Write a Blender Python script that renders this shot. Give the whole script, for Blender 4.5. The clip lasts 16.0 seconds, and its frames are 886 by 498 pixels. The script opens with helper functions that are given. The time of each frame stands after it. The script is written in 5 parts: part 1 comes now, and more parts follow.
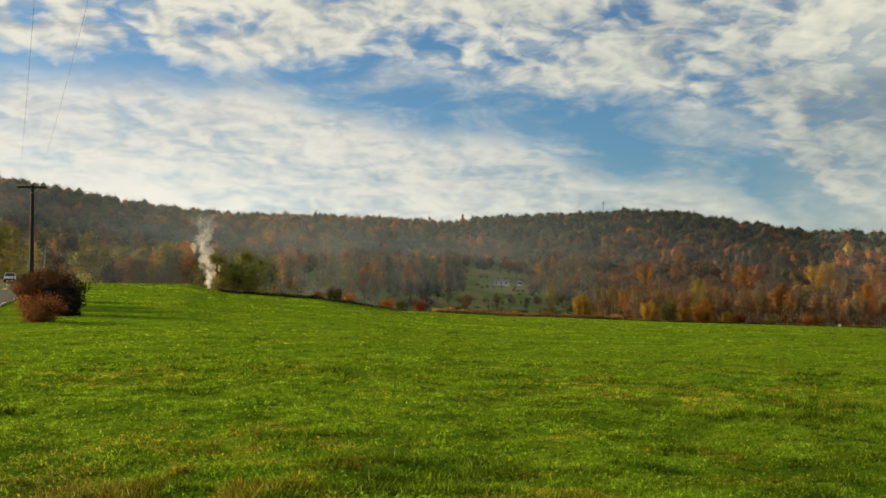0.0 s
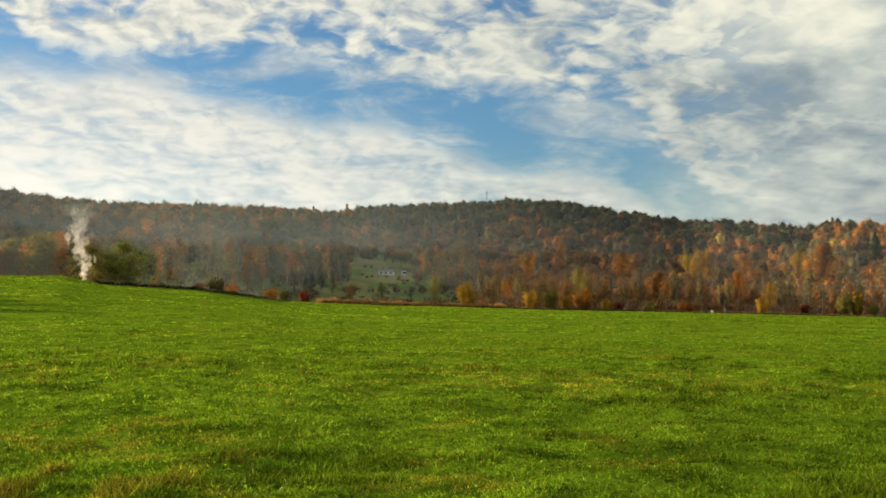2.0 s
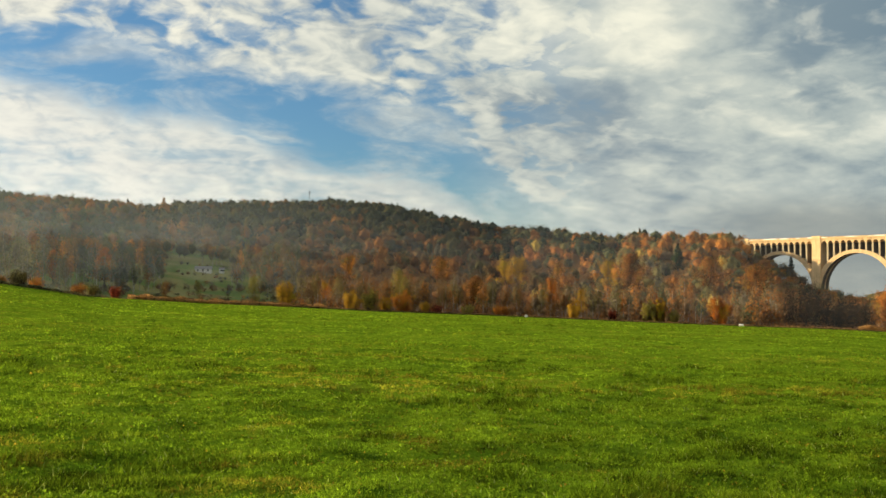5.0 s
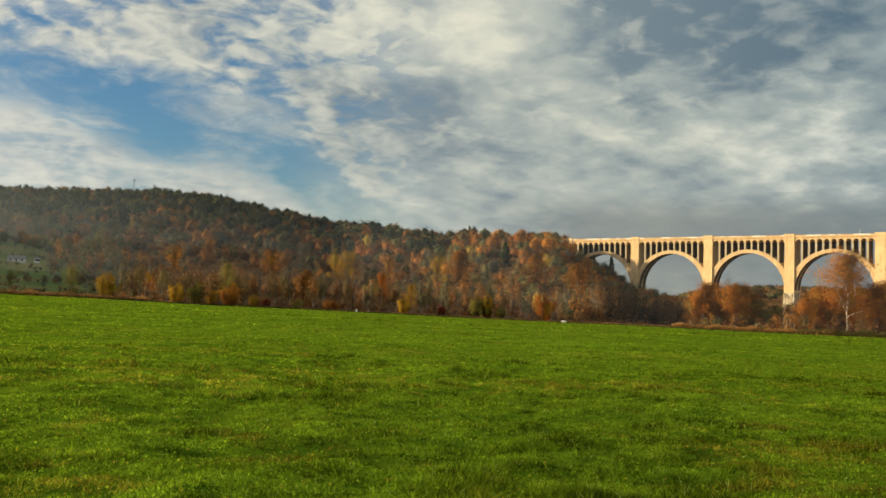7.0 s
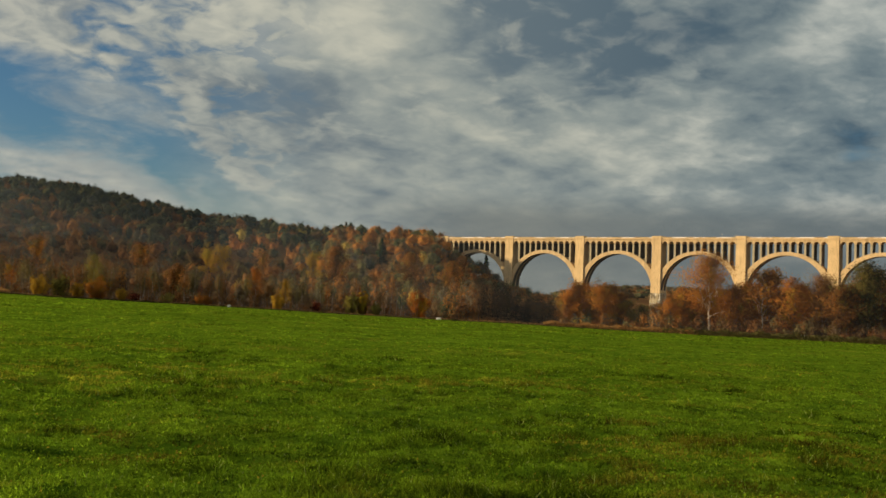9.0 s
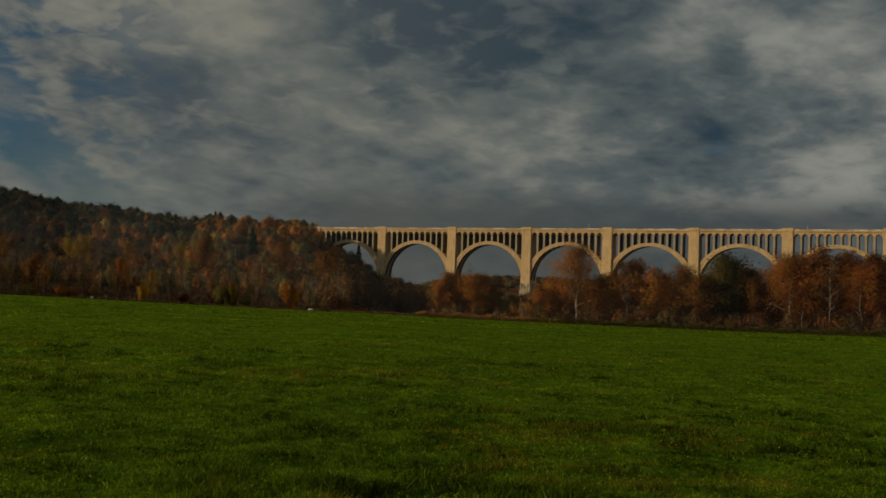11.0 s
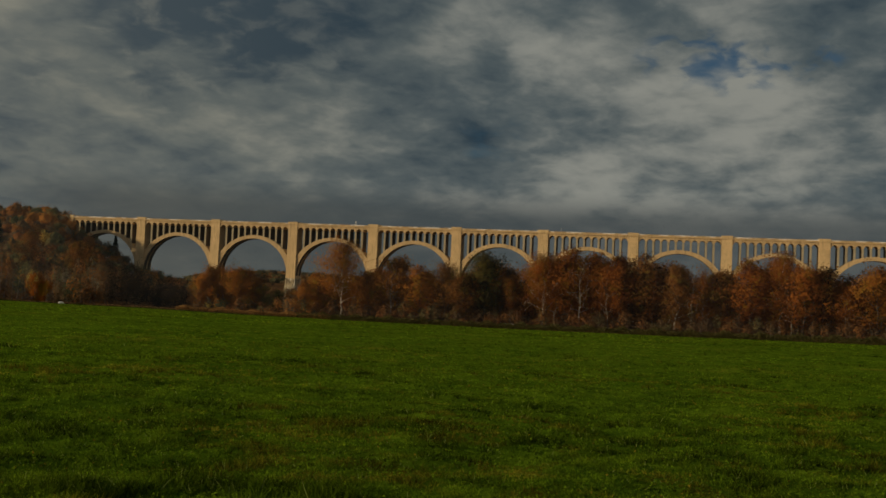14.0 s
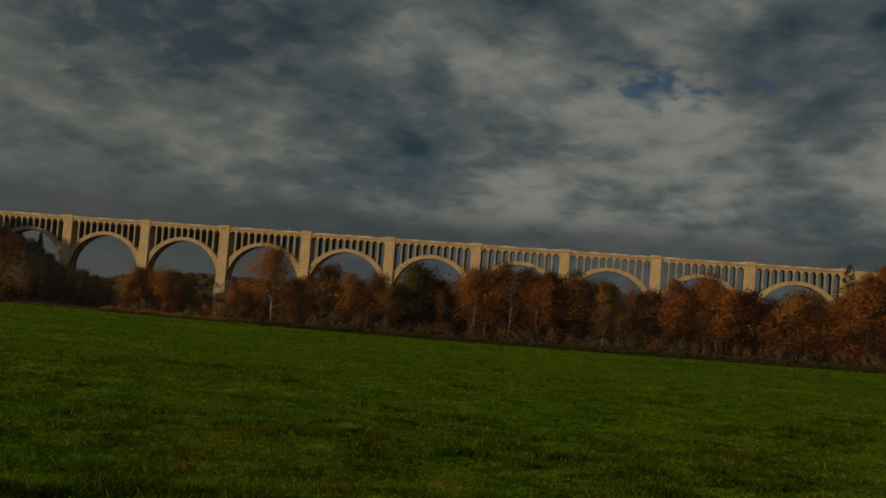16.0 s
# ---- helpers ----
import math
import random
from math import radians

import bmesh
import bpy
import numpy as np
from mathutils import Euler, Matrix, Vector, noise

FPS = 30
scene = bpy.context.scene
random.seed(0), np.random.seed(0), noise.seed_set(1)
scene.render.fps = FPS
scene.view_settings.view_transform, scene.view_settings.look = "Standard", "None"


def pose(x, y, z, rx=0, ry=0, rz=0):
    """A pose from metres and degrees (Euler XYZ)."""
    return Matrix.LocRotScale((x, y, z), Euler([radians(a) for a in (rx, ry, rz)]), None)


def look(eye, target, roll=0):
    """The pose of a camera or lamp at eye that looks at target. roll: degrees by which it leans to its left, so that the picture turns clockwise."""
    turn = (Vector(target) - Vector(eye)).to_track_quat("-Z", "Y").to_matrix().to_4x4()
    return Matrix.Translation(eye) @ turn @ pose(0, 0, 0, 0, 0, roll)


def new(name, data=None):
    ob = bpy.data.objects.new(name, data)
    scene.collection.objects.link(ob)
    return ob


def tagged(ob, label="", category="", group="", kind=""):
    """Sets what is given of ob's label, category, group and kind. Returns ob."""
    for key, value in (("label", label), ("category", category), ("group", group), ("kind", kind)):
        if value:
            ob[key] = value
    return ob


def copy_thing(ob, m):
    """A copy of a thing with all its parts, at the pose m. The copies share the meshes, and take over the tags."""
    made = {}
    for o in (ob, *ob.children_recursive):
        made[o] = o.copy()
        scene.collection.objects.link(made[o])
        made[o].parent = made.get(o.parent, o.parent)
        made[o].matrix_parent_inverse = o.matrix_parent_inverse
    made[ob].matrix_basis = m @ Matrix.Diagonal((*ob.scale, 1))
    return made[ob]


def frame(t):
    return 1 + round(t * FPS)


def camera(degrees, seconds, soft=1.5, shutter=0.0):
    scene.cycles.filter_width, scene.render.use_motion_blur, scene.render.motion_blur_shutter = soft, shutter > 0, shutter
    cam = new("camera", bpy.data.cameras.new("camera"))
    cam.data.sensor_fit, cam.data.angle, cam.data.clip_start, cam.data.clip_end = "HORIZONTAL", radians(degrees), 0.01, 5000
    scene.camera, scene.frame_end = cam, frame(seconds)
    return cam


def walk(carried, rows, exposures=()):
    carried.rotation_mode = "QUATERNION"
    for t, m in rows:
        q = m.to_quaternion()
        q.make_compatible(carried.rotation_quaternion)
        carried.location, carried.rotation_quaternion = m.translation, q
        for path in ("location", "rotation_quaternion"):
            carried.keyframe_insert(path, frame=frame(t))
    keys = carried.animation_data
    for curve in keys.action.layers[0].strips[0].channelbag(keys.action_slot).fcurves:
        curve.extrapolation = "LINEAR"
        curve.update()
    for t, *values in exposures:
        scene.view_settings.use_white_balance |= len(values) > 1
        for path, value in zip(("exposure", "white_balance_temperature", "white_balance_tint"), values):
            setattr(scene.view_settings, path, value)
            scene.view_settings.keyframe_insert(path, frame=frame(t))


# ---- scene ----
cam = camera(46.88, 16.0, soft=1.6)
PATH = [
    (0.0, -0.000, 2.960, 0.458),
    (0.5, -1.462, 2.516, 0.500),
    (1.0, -3.023, 2.273, 0.481),
    (1.5, -4.726, 2.284, 0.686),
    (2.0, -6.446, 2.300, 0.931),
    (2.5, -8.360, 2.385, 0.706),
    (3.0, -10.123, 2.486, 0.580),
    (3.5, -11.768, 2.469, 0.586),
    (6.0, -20.845, 2.140, -0.854),
    (6.5, -23.613, 2.048, -0.861),
    (7.0, -25.968, 2.148, -1.115),
    (7.5, -27.616, 2.220, -1.217),
    (8.0, -29.313, 2.267, -1.613),
    (8.5, -31.160, 2.303, -1.810),
    (9.0, -32.933, 2.142, -1.872),
    (11.5, -42.444, 1.835, -2.288),
    (12.0, -45.123, 1.863, -2.984),
    (12.5, -47.550, 1.820, -2.817),
    (13.0, -49.702, 1.805, -2.800),
    (13.5, -51.829, 1.869, -2.647),
    (14.0, -53.172, 2.091, -2.617),
    (14.5, -54.197, 2.440, -2.458),
    (15.0, -55.461, 2.835, -3.561),
    (15.5, -56.276, 2.872, -3.435),
    (16.0, -57.014, 2.916, -4.553),
]
EYE = (0.0, 0.0, 1.7)
walk(cam, [(t, pose(*EYE, 90 + pitch, roll, yaw)) for t, yaw, pitch, roll in PATH],
     exposures=[(0, 0.78), (2.5, 1.00), (6, 0.95), (7, 0.70), (8, 0.36), (9, 0.18), (11.5, -1.35), (12, -1.37), (13, -1.16), (14, -1.14), (14.6, -1.41), (16, -1.48)])

# ---------------------------------------------------------------- light
SUN_HEADING, SUN_HEIGHT = 300.0, 12.5      # degrees clockwise from +y, degrees up
sun = new("sun", bpy.data.lights.new("sun", "SUN"))
sun.data.energy, sun.data.angle, sun.data.color = 5.0, radians(0.6), (1.0, 0.765, 0.45)
sh, se = radians(SUN_HEADING), radians(SUN_HEIGHT)
sun_way = Vector((math.sin(sh) * math.cos(se), math.cos(sh) * math.cos(se), math.sin(se)))
sun.matrix_basis = look(sun_way * 50, (0, 0, 0))


class Nodes:
    """A short way to write node trees."""

    def __init__(self, tree):
        self.tree = tree

    def add(self, kind, **inputs):
        node = self.tree.nodes.new("ShaderNode" + kind)
        for key, value in inputs.items():
            self.put(node, key.replace("_", " "), value)
        return node

    def put(self, node, key, value):
        if key.isdigit():
            key = int(key)
        slot = node.inputs[key]
        if hasattr(value, "is_output"):
            self.tree.links.new(value, slot)
        else:
            slot.default_value = value

    def math(self, op, a, b=0.0, clamp=False):
        node = self.tree.nodes.new("ShaderNodeMath")
        node.operation, node.use_clamp = op, clamp
        self.put(node, "0", a)
        self.put(node, "1", b)
        return node.outputs[0]

    def mix(self, f, a, b, blend="MIX"):
        node = self.tree.nodes.new("ShaderNodeMix")
        node.data_type, node.blend_type = "RGBA", blend
        for index, value in ((0, f), (6, a), (7, b)):
            if hasattr(value, "is_output"):
                self.tree.links.new(value, node.inputs[index])
            else:
                node.inputs[index].default_value = value if index == 0 else (*value[:3], 1)
        return node.outputs[2]

    def noise(self, vector, scale, detail=4.0, rough=0.55, distortion=0.0):
        node = self.add("TexNoise", Scale=scale, Detail=detail, Roughness=rough, Distortion=distortion)
        if vector is not None:
            self.put(node, "Vector", vector)
        return node.outputs[0]

    def remap(self, value, a, b, c=0.0, d=1.0, smooth=True):
        node = self.tree.nodes.new("ShaderNodeMapRange")
        node.interpolation_type = "SMOOTHSTEP" if smooth else "LINEAR"
        for index, v in enumerate((value, a, b, c, d)):
            self.put(node, str(index), v)
        return node.outputs[0]


world = bpy.data.worlds.new("sky")
scene.world = world
world.use_nodes = True
W = Nodes(world.node_tree)
world.node_tree.nodes.clear()
sky = W.add("TexSky")
sky.sky_type, sky.sun_disc = "NISHITA", False
sky.sun_elevation, sky.sun_rotation = radians(SUN_HEIGHT), radians(SUN_HEADING)
sky.dust_density, sky.ozone_density = 0.6, 2.0
way = W.add("TexCoord").outputs["Generated"]
xyz = W.add("SeparateXYZ", Vector=way).outputs
up = W.math("MAXIMUM", xyz[2], 0.0)
thick = W.math("ADD", up, 0.30)
plane = W.add("CombineXYZ", X=W.math("DIVIDE", xyz[0], thick), Y=W.math("DIVIDE", xyz[1], thick)).outputs[0]
azim = W.math("MULTIPLY", W.math("ARCTAN2", xyz[0], xyz[1]), 57.29578)
elev = W.math("MULTIPLY", W.math("ARCSINE", xyz[2]), 57.29578)


def shifted(vector, by, scale=1.0):
    """A vector moved by another, times a factor."""
    node = W.add("VectorMath")
    node.operation = "MULTIPLY_ADD"
    for key, value in (("0", by), ("1", (scale, scale, scale)), ("2", vector)):
        W.put(node, key, value)
    return node.outputs[0]


ripple = W.add("TexNoise", Vector=plane, Scale=7.0, Detail=3.0, Roughness=0.55)
bent = shifted(shifted(plane, ripple.outputs["Color"], 0.075), (-0.0375, -0.0375, 0.0), 1.0)
SUNWARD = (-0.79, 0.62, 0.0)
sun_step = shifted(bent, SUNWARD, 0.020)
puffs = W.noise(bent, 12.5, 5, 0.50, 0.25)
puffs_sun = W.noise(sun_step, 12.5, 5, 0.50, 0.25)
masses = W.noise(plane, 3.0, 4, 0.55, 0.2)
wide_map = W.add("Mapping", Vector=W.add("CombineXYZ", X=azim, Y=elev).outputs[0], Rotation=(0, 0, radians(7)), Scale=(0.055, 0.145, 1.0)).outputs[0]
streaks = W.noise(wide_map, 2.2, 7, 0.58, 0.5)
rolls = W.noise(wide_map, 1.0, 5, 0.52, 0.3)
fringe = W.math("MULTIPLY", W.math("SUBTRACT", W.math("ADD", W.math("MULTIPLY", masses, 0.5), W.math("MULTIPLY", puffs, 0.5)), 0.5), 9.0)


def steps(start, *falls):
    """A level that falls by given amounts between headings."""
    level = start
    for a, b, fall in falls:
        level = W.math("SUBTRACT", level, W.remap(azim, a, b, 0.0, fall))
    return level


# a thin pale sheet low over the hills, its upper edge falling towards the viaduct
sheet_top = steps(12.3, (-12.0, 0.0, 2.4), (2.0, 12.0, 3.2), (14.0, 22.0, 3.0))
sheet = W.remap(W.math("SUBTRACT", W.math("ADD", elev, W.math("MULTIPLY", fringe, 0.5)), sheet_top), 0.6, -1.4)
sheet = W.math("MULTIPLY", sheet, W.remap(W.math("ADD", W.math("MULTIPLY", streaks, 0.6), W.math("MULTIPLY", puffs, 0.4)), 0.32, 0.56, 0.45, 1.0))
# small puffs above it, with blue between
puff_low = steps(13.0, (-5.0, 5.0, 1.4), (8.0, 18.0, 2.6), (16.0, 23.0, 5.0))
field_of_puffs = W.remap(W.math("SUBTRACT", W.math("ADD", elev, fringe), puff_low), -1.2, 1.8)
lumps = W.math("ADD", W.math("MULTIPLY", puffs, 0.62), W.math("MULTIPLY", masses, 0.38))
field_of_puffs = W.math("MULTIPLY", field_of_puffs, W.remap(lumps, 0.36, 0.52))
# the heavy bank away from the sun
bank = W.remap(azim, 15.0, 27.0)
away = W.remap(azim, -22.0, 42.0)
high = W.remap(elev, 7.0, 15.0)
hole_x = W.math("DIVIDE", W.math("SUBTRACT", azim, 68.0), 7.0)
hole_y = W.math("DIVIDE", W.math("SUBTRACT", elev, 12.6), 2.6)
hole = W.remap(W.math("ADD", W.math("MULTIPLY", hole_x, hole_x), W.math("MULTIPLY", hole_y, hole_y)), 0.1, 1.3, 1.0, 0.0)
body = W.math("ADD", W.math("MULTIPLY", rolls, 0.5), W.math("ADD", W.math("MULTIPLY", masses, 0.3), W.math("MULTIPLY", puffs, 0.2)))
heavy = W.math("MULTIPLY", bank, W.remap(W.math("SUBTRACT", body, W.math("MULTIPLY", hole, 0.20)), 0.27, 0.40))
wisps = W.remap(streaks, 0.44, 0.72, 0.0, 0.75)
amount = W.math("MAXIMUM", W.math("MAXIMUM", sheet, wisps), W.math("MAXIMUM", field_of_puffs, heavy))
relief = W.math("ADD", W.math("MULTIPLY", puffs, 0.5), W.math("ADD", W.math("MULTIPLY", rolls, 0.3), W.math("MULTIPLY", masses, 0.2)))
# the side of each cloudlet towards the sun is bright, the far side grey
turned = W.math("ADD", W.math("MULTIPLY", W.math("SUBTRACT", puffs, puffs_sun), 0.9), W.math("MULTIPLY", W.math("SUBTRACT", relief, 0.5), 0.9))
near_sun = W.mix(W.remap(turned, -0.16, 0.16), (0.37, 0.385, 0.375), (0.64, 0.62, 0.525))
near_sun = W.mix(W.math("MULTIPLY", sheet, 0.6), near_sun, (0.60, 0.59, 0.54))
billows = W.noise(bent, 4.6, 7, 0.54, 0.10)
billows_sun = W.noise(shifted(bent, SUNWARD, 0.05), 4.6, 7, 0.54, 0.10)
facing_sun = W.math("SUBTRACT", billows, billows_sun)
shade = W.math("ADD", W.math("MULTIPLY", rolls, 0.46), W.math("ADD", W.math("MULTIPLY", streaks, 0.14), W.math("ADD", W.math("MULTIPLY", billows, 0.32), W.math("ADD", W.math("MULTIPLY", puffs, 0.08), W.math("MULTIPLY", facing_sun, 0.16)))))
shade = W.math("ADD", W.math("MULTIPLY", W.math("SUBTRACT", shade, 0.5), 1.15), 0.515)
# thinner, brighter cloud high up near the sheet's end and again far round, a dark mass between
thin = W.math("SUBTRACT", W.math("ADD", W.math("MULTIPLY", W.remap(azim, 36.0, 28.0), 0.085), W.remap(azim, 46.0, 54.0, 0.0, 0.085)), 0.045)
thin = W.math("SUBTRACT", thin, W.math("MULTIPLY", W.remap(azim, 31.0, 37.0), W.remap(azim, 48.0, 42.0, 0.0, 0.145)))
shade = W.math("ADD", W.math("ADD", shade, W.math("MULTIPLY", high, thin)), W.math("MULTIPLY", W.math("SUBTRACT", 1.0, high), W.remap(azim, 46.0, 60.0, 0.0, 0.080)))
far_side = W.remap(azim, 32.0, 58.0)
deep = W.mix(far_side, (0.150, 0.202, 0.232), (0.060, 0.113, 0.160))
middle = W.mix(far_side, (0.345, 0.382, 0.352), (0.220, 0.278, 0.292))
bright = W.mix(far_side, (0.65, 0.635, 0.51), (0.71, 0.72, 0.635))
dull = W.mix(W.remap(shade, 0.36, 0.53), deep, middle)
dull = W.mix(W.remap(shade, 0.49, 0.70), dull, bright)
# small lit puffs on the upper cloud
lit = W.math("MULTIPLY", W.math("MULTIPLY", W.remap(puffs, 0.50, 0.72, 0.0, 0.40), W.remap(azim, 52.0, 30.0, 0.25, 1.0)), W.remap(elev, 6.0, 11.0))
dull = W.mix(lit, dull, bright)
cloud = W.mix(away, near_sun, dull)
low_bank = W.math("MULTIPLY", W.remap(azim, 26.0, 36.0), W.remap(elev, 5.8, 3.7))
cloud = W.mix(W.math("MULTIPLY", low_bank, 0.8), cloud, W.mix(far_side, (0.212, 0.228, 0.210), (0.140, 0.168, 0.176)))
glow = W.math("MULTIPLY", W.remap(azim, 10.0, -20.0), W.remap(elev, 10.0, 4.0))
cloud = W.mix(W.math("MULTIPLY", glow, 0.75), cloud, (0.80, 0.76, 0.66))
# glow added to the clouds round the sun, out of view, to soften shadows
toward = W.add("VectorMath", **{"0": way, "1": tuple(sun_way)})
toward.operation = "DOT_PRODUCT"
blaze = W.remap(toward.outputs["Value"], 0.86, 1.0)
cloud = W.mix(1.0, cloud, W.mix(blaze, (0.0, 0.0, 0.0), (1.2, 1.08, 0.86)), "ADD")
blue = W.mix(1.0, sky.outputs[0], (0.66, 0.98, 1.22), "MULTIPLY")
sky_back = W.add("Background", Color=blue, Strength=0.052)
cloud_back = W.add("Background", Color=cloud, Strength=0.74)
mixer = W.add("MixShader", Fac=amount)
W.tree.links.new(sky_back.outputs[0], mixer.inputs[1])
W.tree.links.new(cloud_back.outputs[0], mixer.inputs[2])
W.add("OutputWorld", Surface=mixer.outputs[0])


# ---------------------------------------------------------------- materials
def material(name, rough=0.8, metal=0.0):
    m = bpy.data.materials.new(name)
    m.use_nodes = True
    n = Nodes(m.node_tree)
    b = m.node_tree.nodes["Principled BSDF"]
    b.inputs["Roughness"].default_value, b.inputs["Metallic"].default_value = rough, metal
    b.inputs["Specular IOR Level"].default_value = 0.25
    return m, n, b


def bump(n, b, height, strength, distance):
    n.put(b, "Normal", n.add("Bump", Strength=strength, Distance=distance, Height=height).outputs[0])


def plain(name, colour, rough=0.7, metal=0.0, vary=0.25, scale=6.0):
    m, n, b = material(name, rough, metal)
    p = n.add("TexCoord").outputs["Object"]
    a = n.noise(p, scale, 5)
    c = n.mix(n.remap(a, 0.3, 0.7), [v * (1 - vary) for v in colour], [min(1, v * (1 + vary)) for v in colour])
    fine = n.noise(p, scale * 9, 3)
    c = n.mix(n.math("MULTIPLY", fine, vary), c, [v * 0.6 for v in colour])
    n.put(b, "Base Color", c)
    bump(n, b, fine, 0.25, 0.02)
    return m


def leaf_shader(m, n, c, through_light, rounded, porous=0.0):
    """Light on and through foliage; rounded crowns catch it as a whole, leaf by leaf facing outwards."""
    d = n.add("BsdfDiffuse", Color=c)
    t = n.add("BsdfTranslucent", Color=c)
    if rounded:
        facing = n.add("Attribute")
        facing.attribute_name = "leaf_out"
        world = n.add("VectorTransform", Vector=facing.outputs["Vector"])
        world.vector_type, world.convert_from, world.convert_to = "NORMAL", "OBJECT", "WORLD"
        n.tree.links.new(world.outputs[0], d.inputs["Normal"])
        n.tree.links.new(world.outputs[0], t.inputs["Normal"])
    s = n.add("MixShader", Fac=through_light)
    n.tree.links.new(d.outputs[0], s.inputs[1])
    n.tree.links.new(t.outputs[0], s.inputs[2])
    if porous:
        # a clump of leaves and twigs lets part of the light between
        gaps = n.add("MixShader", Fac=porous)
        n.tree.links.new(s.outputs[0], gaps.inputs[1])
        n.tree.links.new(n.add("BsdfTransparent").outputs[0], gaps.inputs[2])
        s = gaps
    n.tree.links.new(s.outputs[0], m.node_tree.nodes["Material Output"].inputs[0])


def leaves(name, dark, light, through_light=0.54, porous=0.32):
    m, n, b = material(name, 0.75)
    m.node_tree.nodes.remove(b)
    isle = n.add("NewGeometry").outputs["Random Per Island"]
    own = n.add("ObjectInfo").outputs["Random"]
    p = n.add("NewGeometry").outputs["Position"]
    sprays = n.noise(p, 0.42, 3, 0.6)
    f = n.math("ADD", n.math("MULTIPLY", isle, 0.09), n.math("ADD", n.math("MULTIPLY", own, 0.46), n.remap(sprays, 0.32, 0.68, 0.0, 0.42)))
    c = n.mix(f, dark, light)
    # some boughs have kept a greener leaf, some have dulled
    green = [0.55 * light[0] + 0.02, 0.62 * light[0] + 0.02, 0.5 * light[2] + 0.01]
    c = n.mix(n.remap(n.noise(p, 0.16, 2), 0.52, 0.70, 0.0, 0.45), c, green)
    leaf_shader(m, n, c, through_light, True, porous)
    return m


def toned_leaves(name, through_light=0.45, vary=0.10, grain=1.1, rounded=True, depth=0.22):
    """Foliage whose own colour is held tree by tree in the mesh."""
    m, n, b = material(name, 0.8)
    m.node_tree.nodes.remove(b)
    tone = n.add("Attribute")
    tone.attribute_name = "leaf_tone"
    isle = n.add("NewGeometry").outputs["Random Per Island"]
    p = n.add("NewGeometry").outputs["Position"]
    twigs = n.noise(p, grain, 3, 0.7)
    c = n.mix(n.math("MULTIPLY", isle, vary), tone.outputs["Color"], (0.03, 0.028, 0.02))
    c = n.mix(n.remap(twigs, 0.52, 0.34, 0.0, depth), c, (0.02, 0.018, 0.014))
    c = n.mix(n.remap(twigs, 0.50, 0.75, 0.0, 1.0), c, n.mix(1.0, c, (1.0 + depth * 0.8, 1.0 + depth * 0.75, 1.0 + depth * 0.7), "MULTIPLY"))
    leaf_shader(m, n, c, through_light, rounded, 0.18 if rounded else 0.0)
    return m


def bark(name, colour, patch):
    m, n, b = material(name, 0.9)
    p = n.add("TexCoord").outputs["Object"]
    a = n.noise(p, 1.3, 6, 0.65)
    n.put(b, "Base Color", n.mix(n.remap(a, 0.42, 0.6), colour, patch))
    bump(n, b, n.noise(p, 7.0, 4), 0.6, 0.08)
    return m


def ground_material():
    m, n, b = material("pasture_and_woodland_ground", 0.95)
    b.inputs["Specular IOR Level"].default_value = 0.0
    p = n.add("TexCoord").outputs["Object"]
    kind = n.add("Attribute")
    kind.attribute_name = "cover"
    wild, meadow = n.add("SeparateColor", Color=kind.outputs["Color"]).outputs[:2]
    big = n.noise(p, 0.035, 4, 0.6)
    mid = n.noise(p, 0.45, 5, 0.62)
    fine = n.noise(p, 5.0, 5, 0.7)
    grain = n.noise(p, 42.0, 4, 0.7)
    grass = n.mix(n.remap(mid, 0.34, 0.66), (0.071, 0.140, 0.0065), (0.147, 0.237, 0.012))
    grass = n.mix(n.remap(big, 0.35, 0.65, 0.0, 0.5), grass, (0.112, 0.178, 0.009))
    dry = n.math("MULTIPLY", n.remap(n.noise(p, 0.30, 6, 0.7), 0.52, 0.66), n.remap(n.noise(p, 0.03, 2), 0.38, 0.58))
    grass = n.mix(n.math("MULTIPLY", dry, 0.55), grass, (0.29, 0.25, 0.025))
    blot = n.noise(p, 0.85, 4, 0.6)
    grass = n.mix(n.remap(blot, 0.47, 0.32, 0.0, 0.75), grass, (0.028, 0.065, 0.004))
    grass = n.mix(n.remap(fine, 0.52, 0.32, 0.0, 0.75), grass, (0.028, 0.070, 0.004))
    grass = n.mix(n.remap(grain, 0.5, 0.75, 0.0, 0.5), grass, (0.20, 0.28, 0.035))
    rough_grass = n.mix(n.remap(mid, 0.35, 0.65), (0.13, 0.075, 0.035), (0.22, 0.11, 0.04))
    soft = n.mix(n.remap(n.noise(p, 0.03, 4), 0.4, 0.6), (0.110, 0.148, 0.042), (0.20, 0.18, 0.072))
    c = n.mix(wild, grass, rough_grass)
    c = n.mix(meadow, c, soft)
    n.put(b, "Base Color", c)
    height = n.math("ADD", n.math("MULTIPLY", mid, 0.4), n.math("ADD", n.math("MULTIPLY", fine, 0.45), n.math("MULTIPLY", grain, 0.15)))
    bump(n, b, height, 0.8, 0.10)
    return m


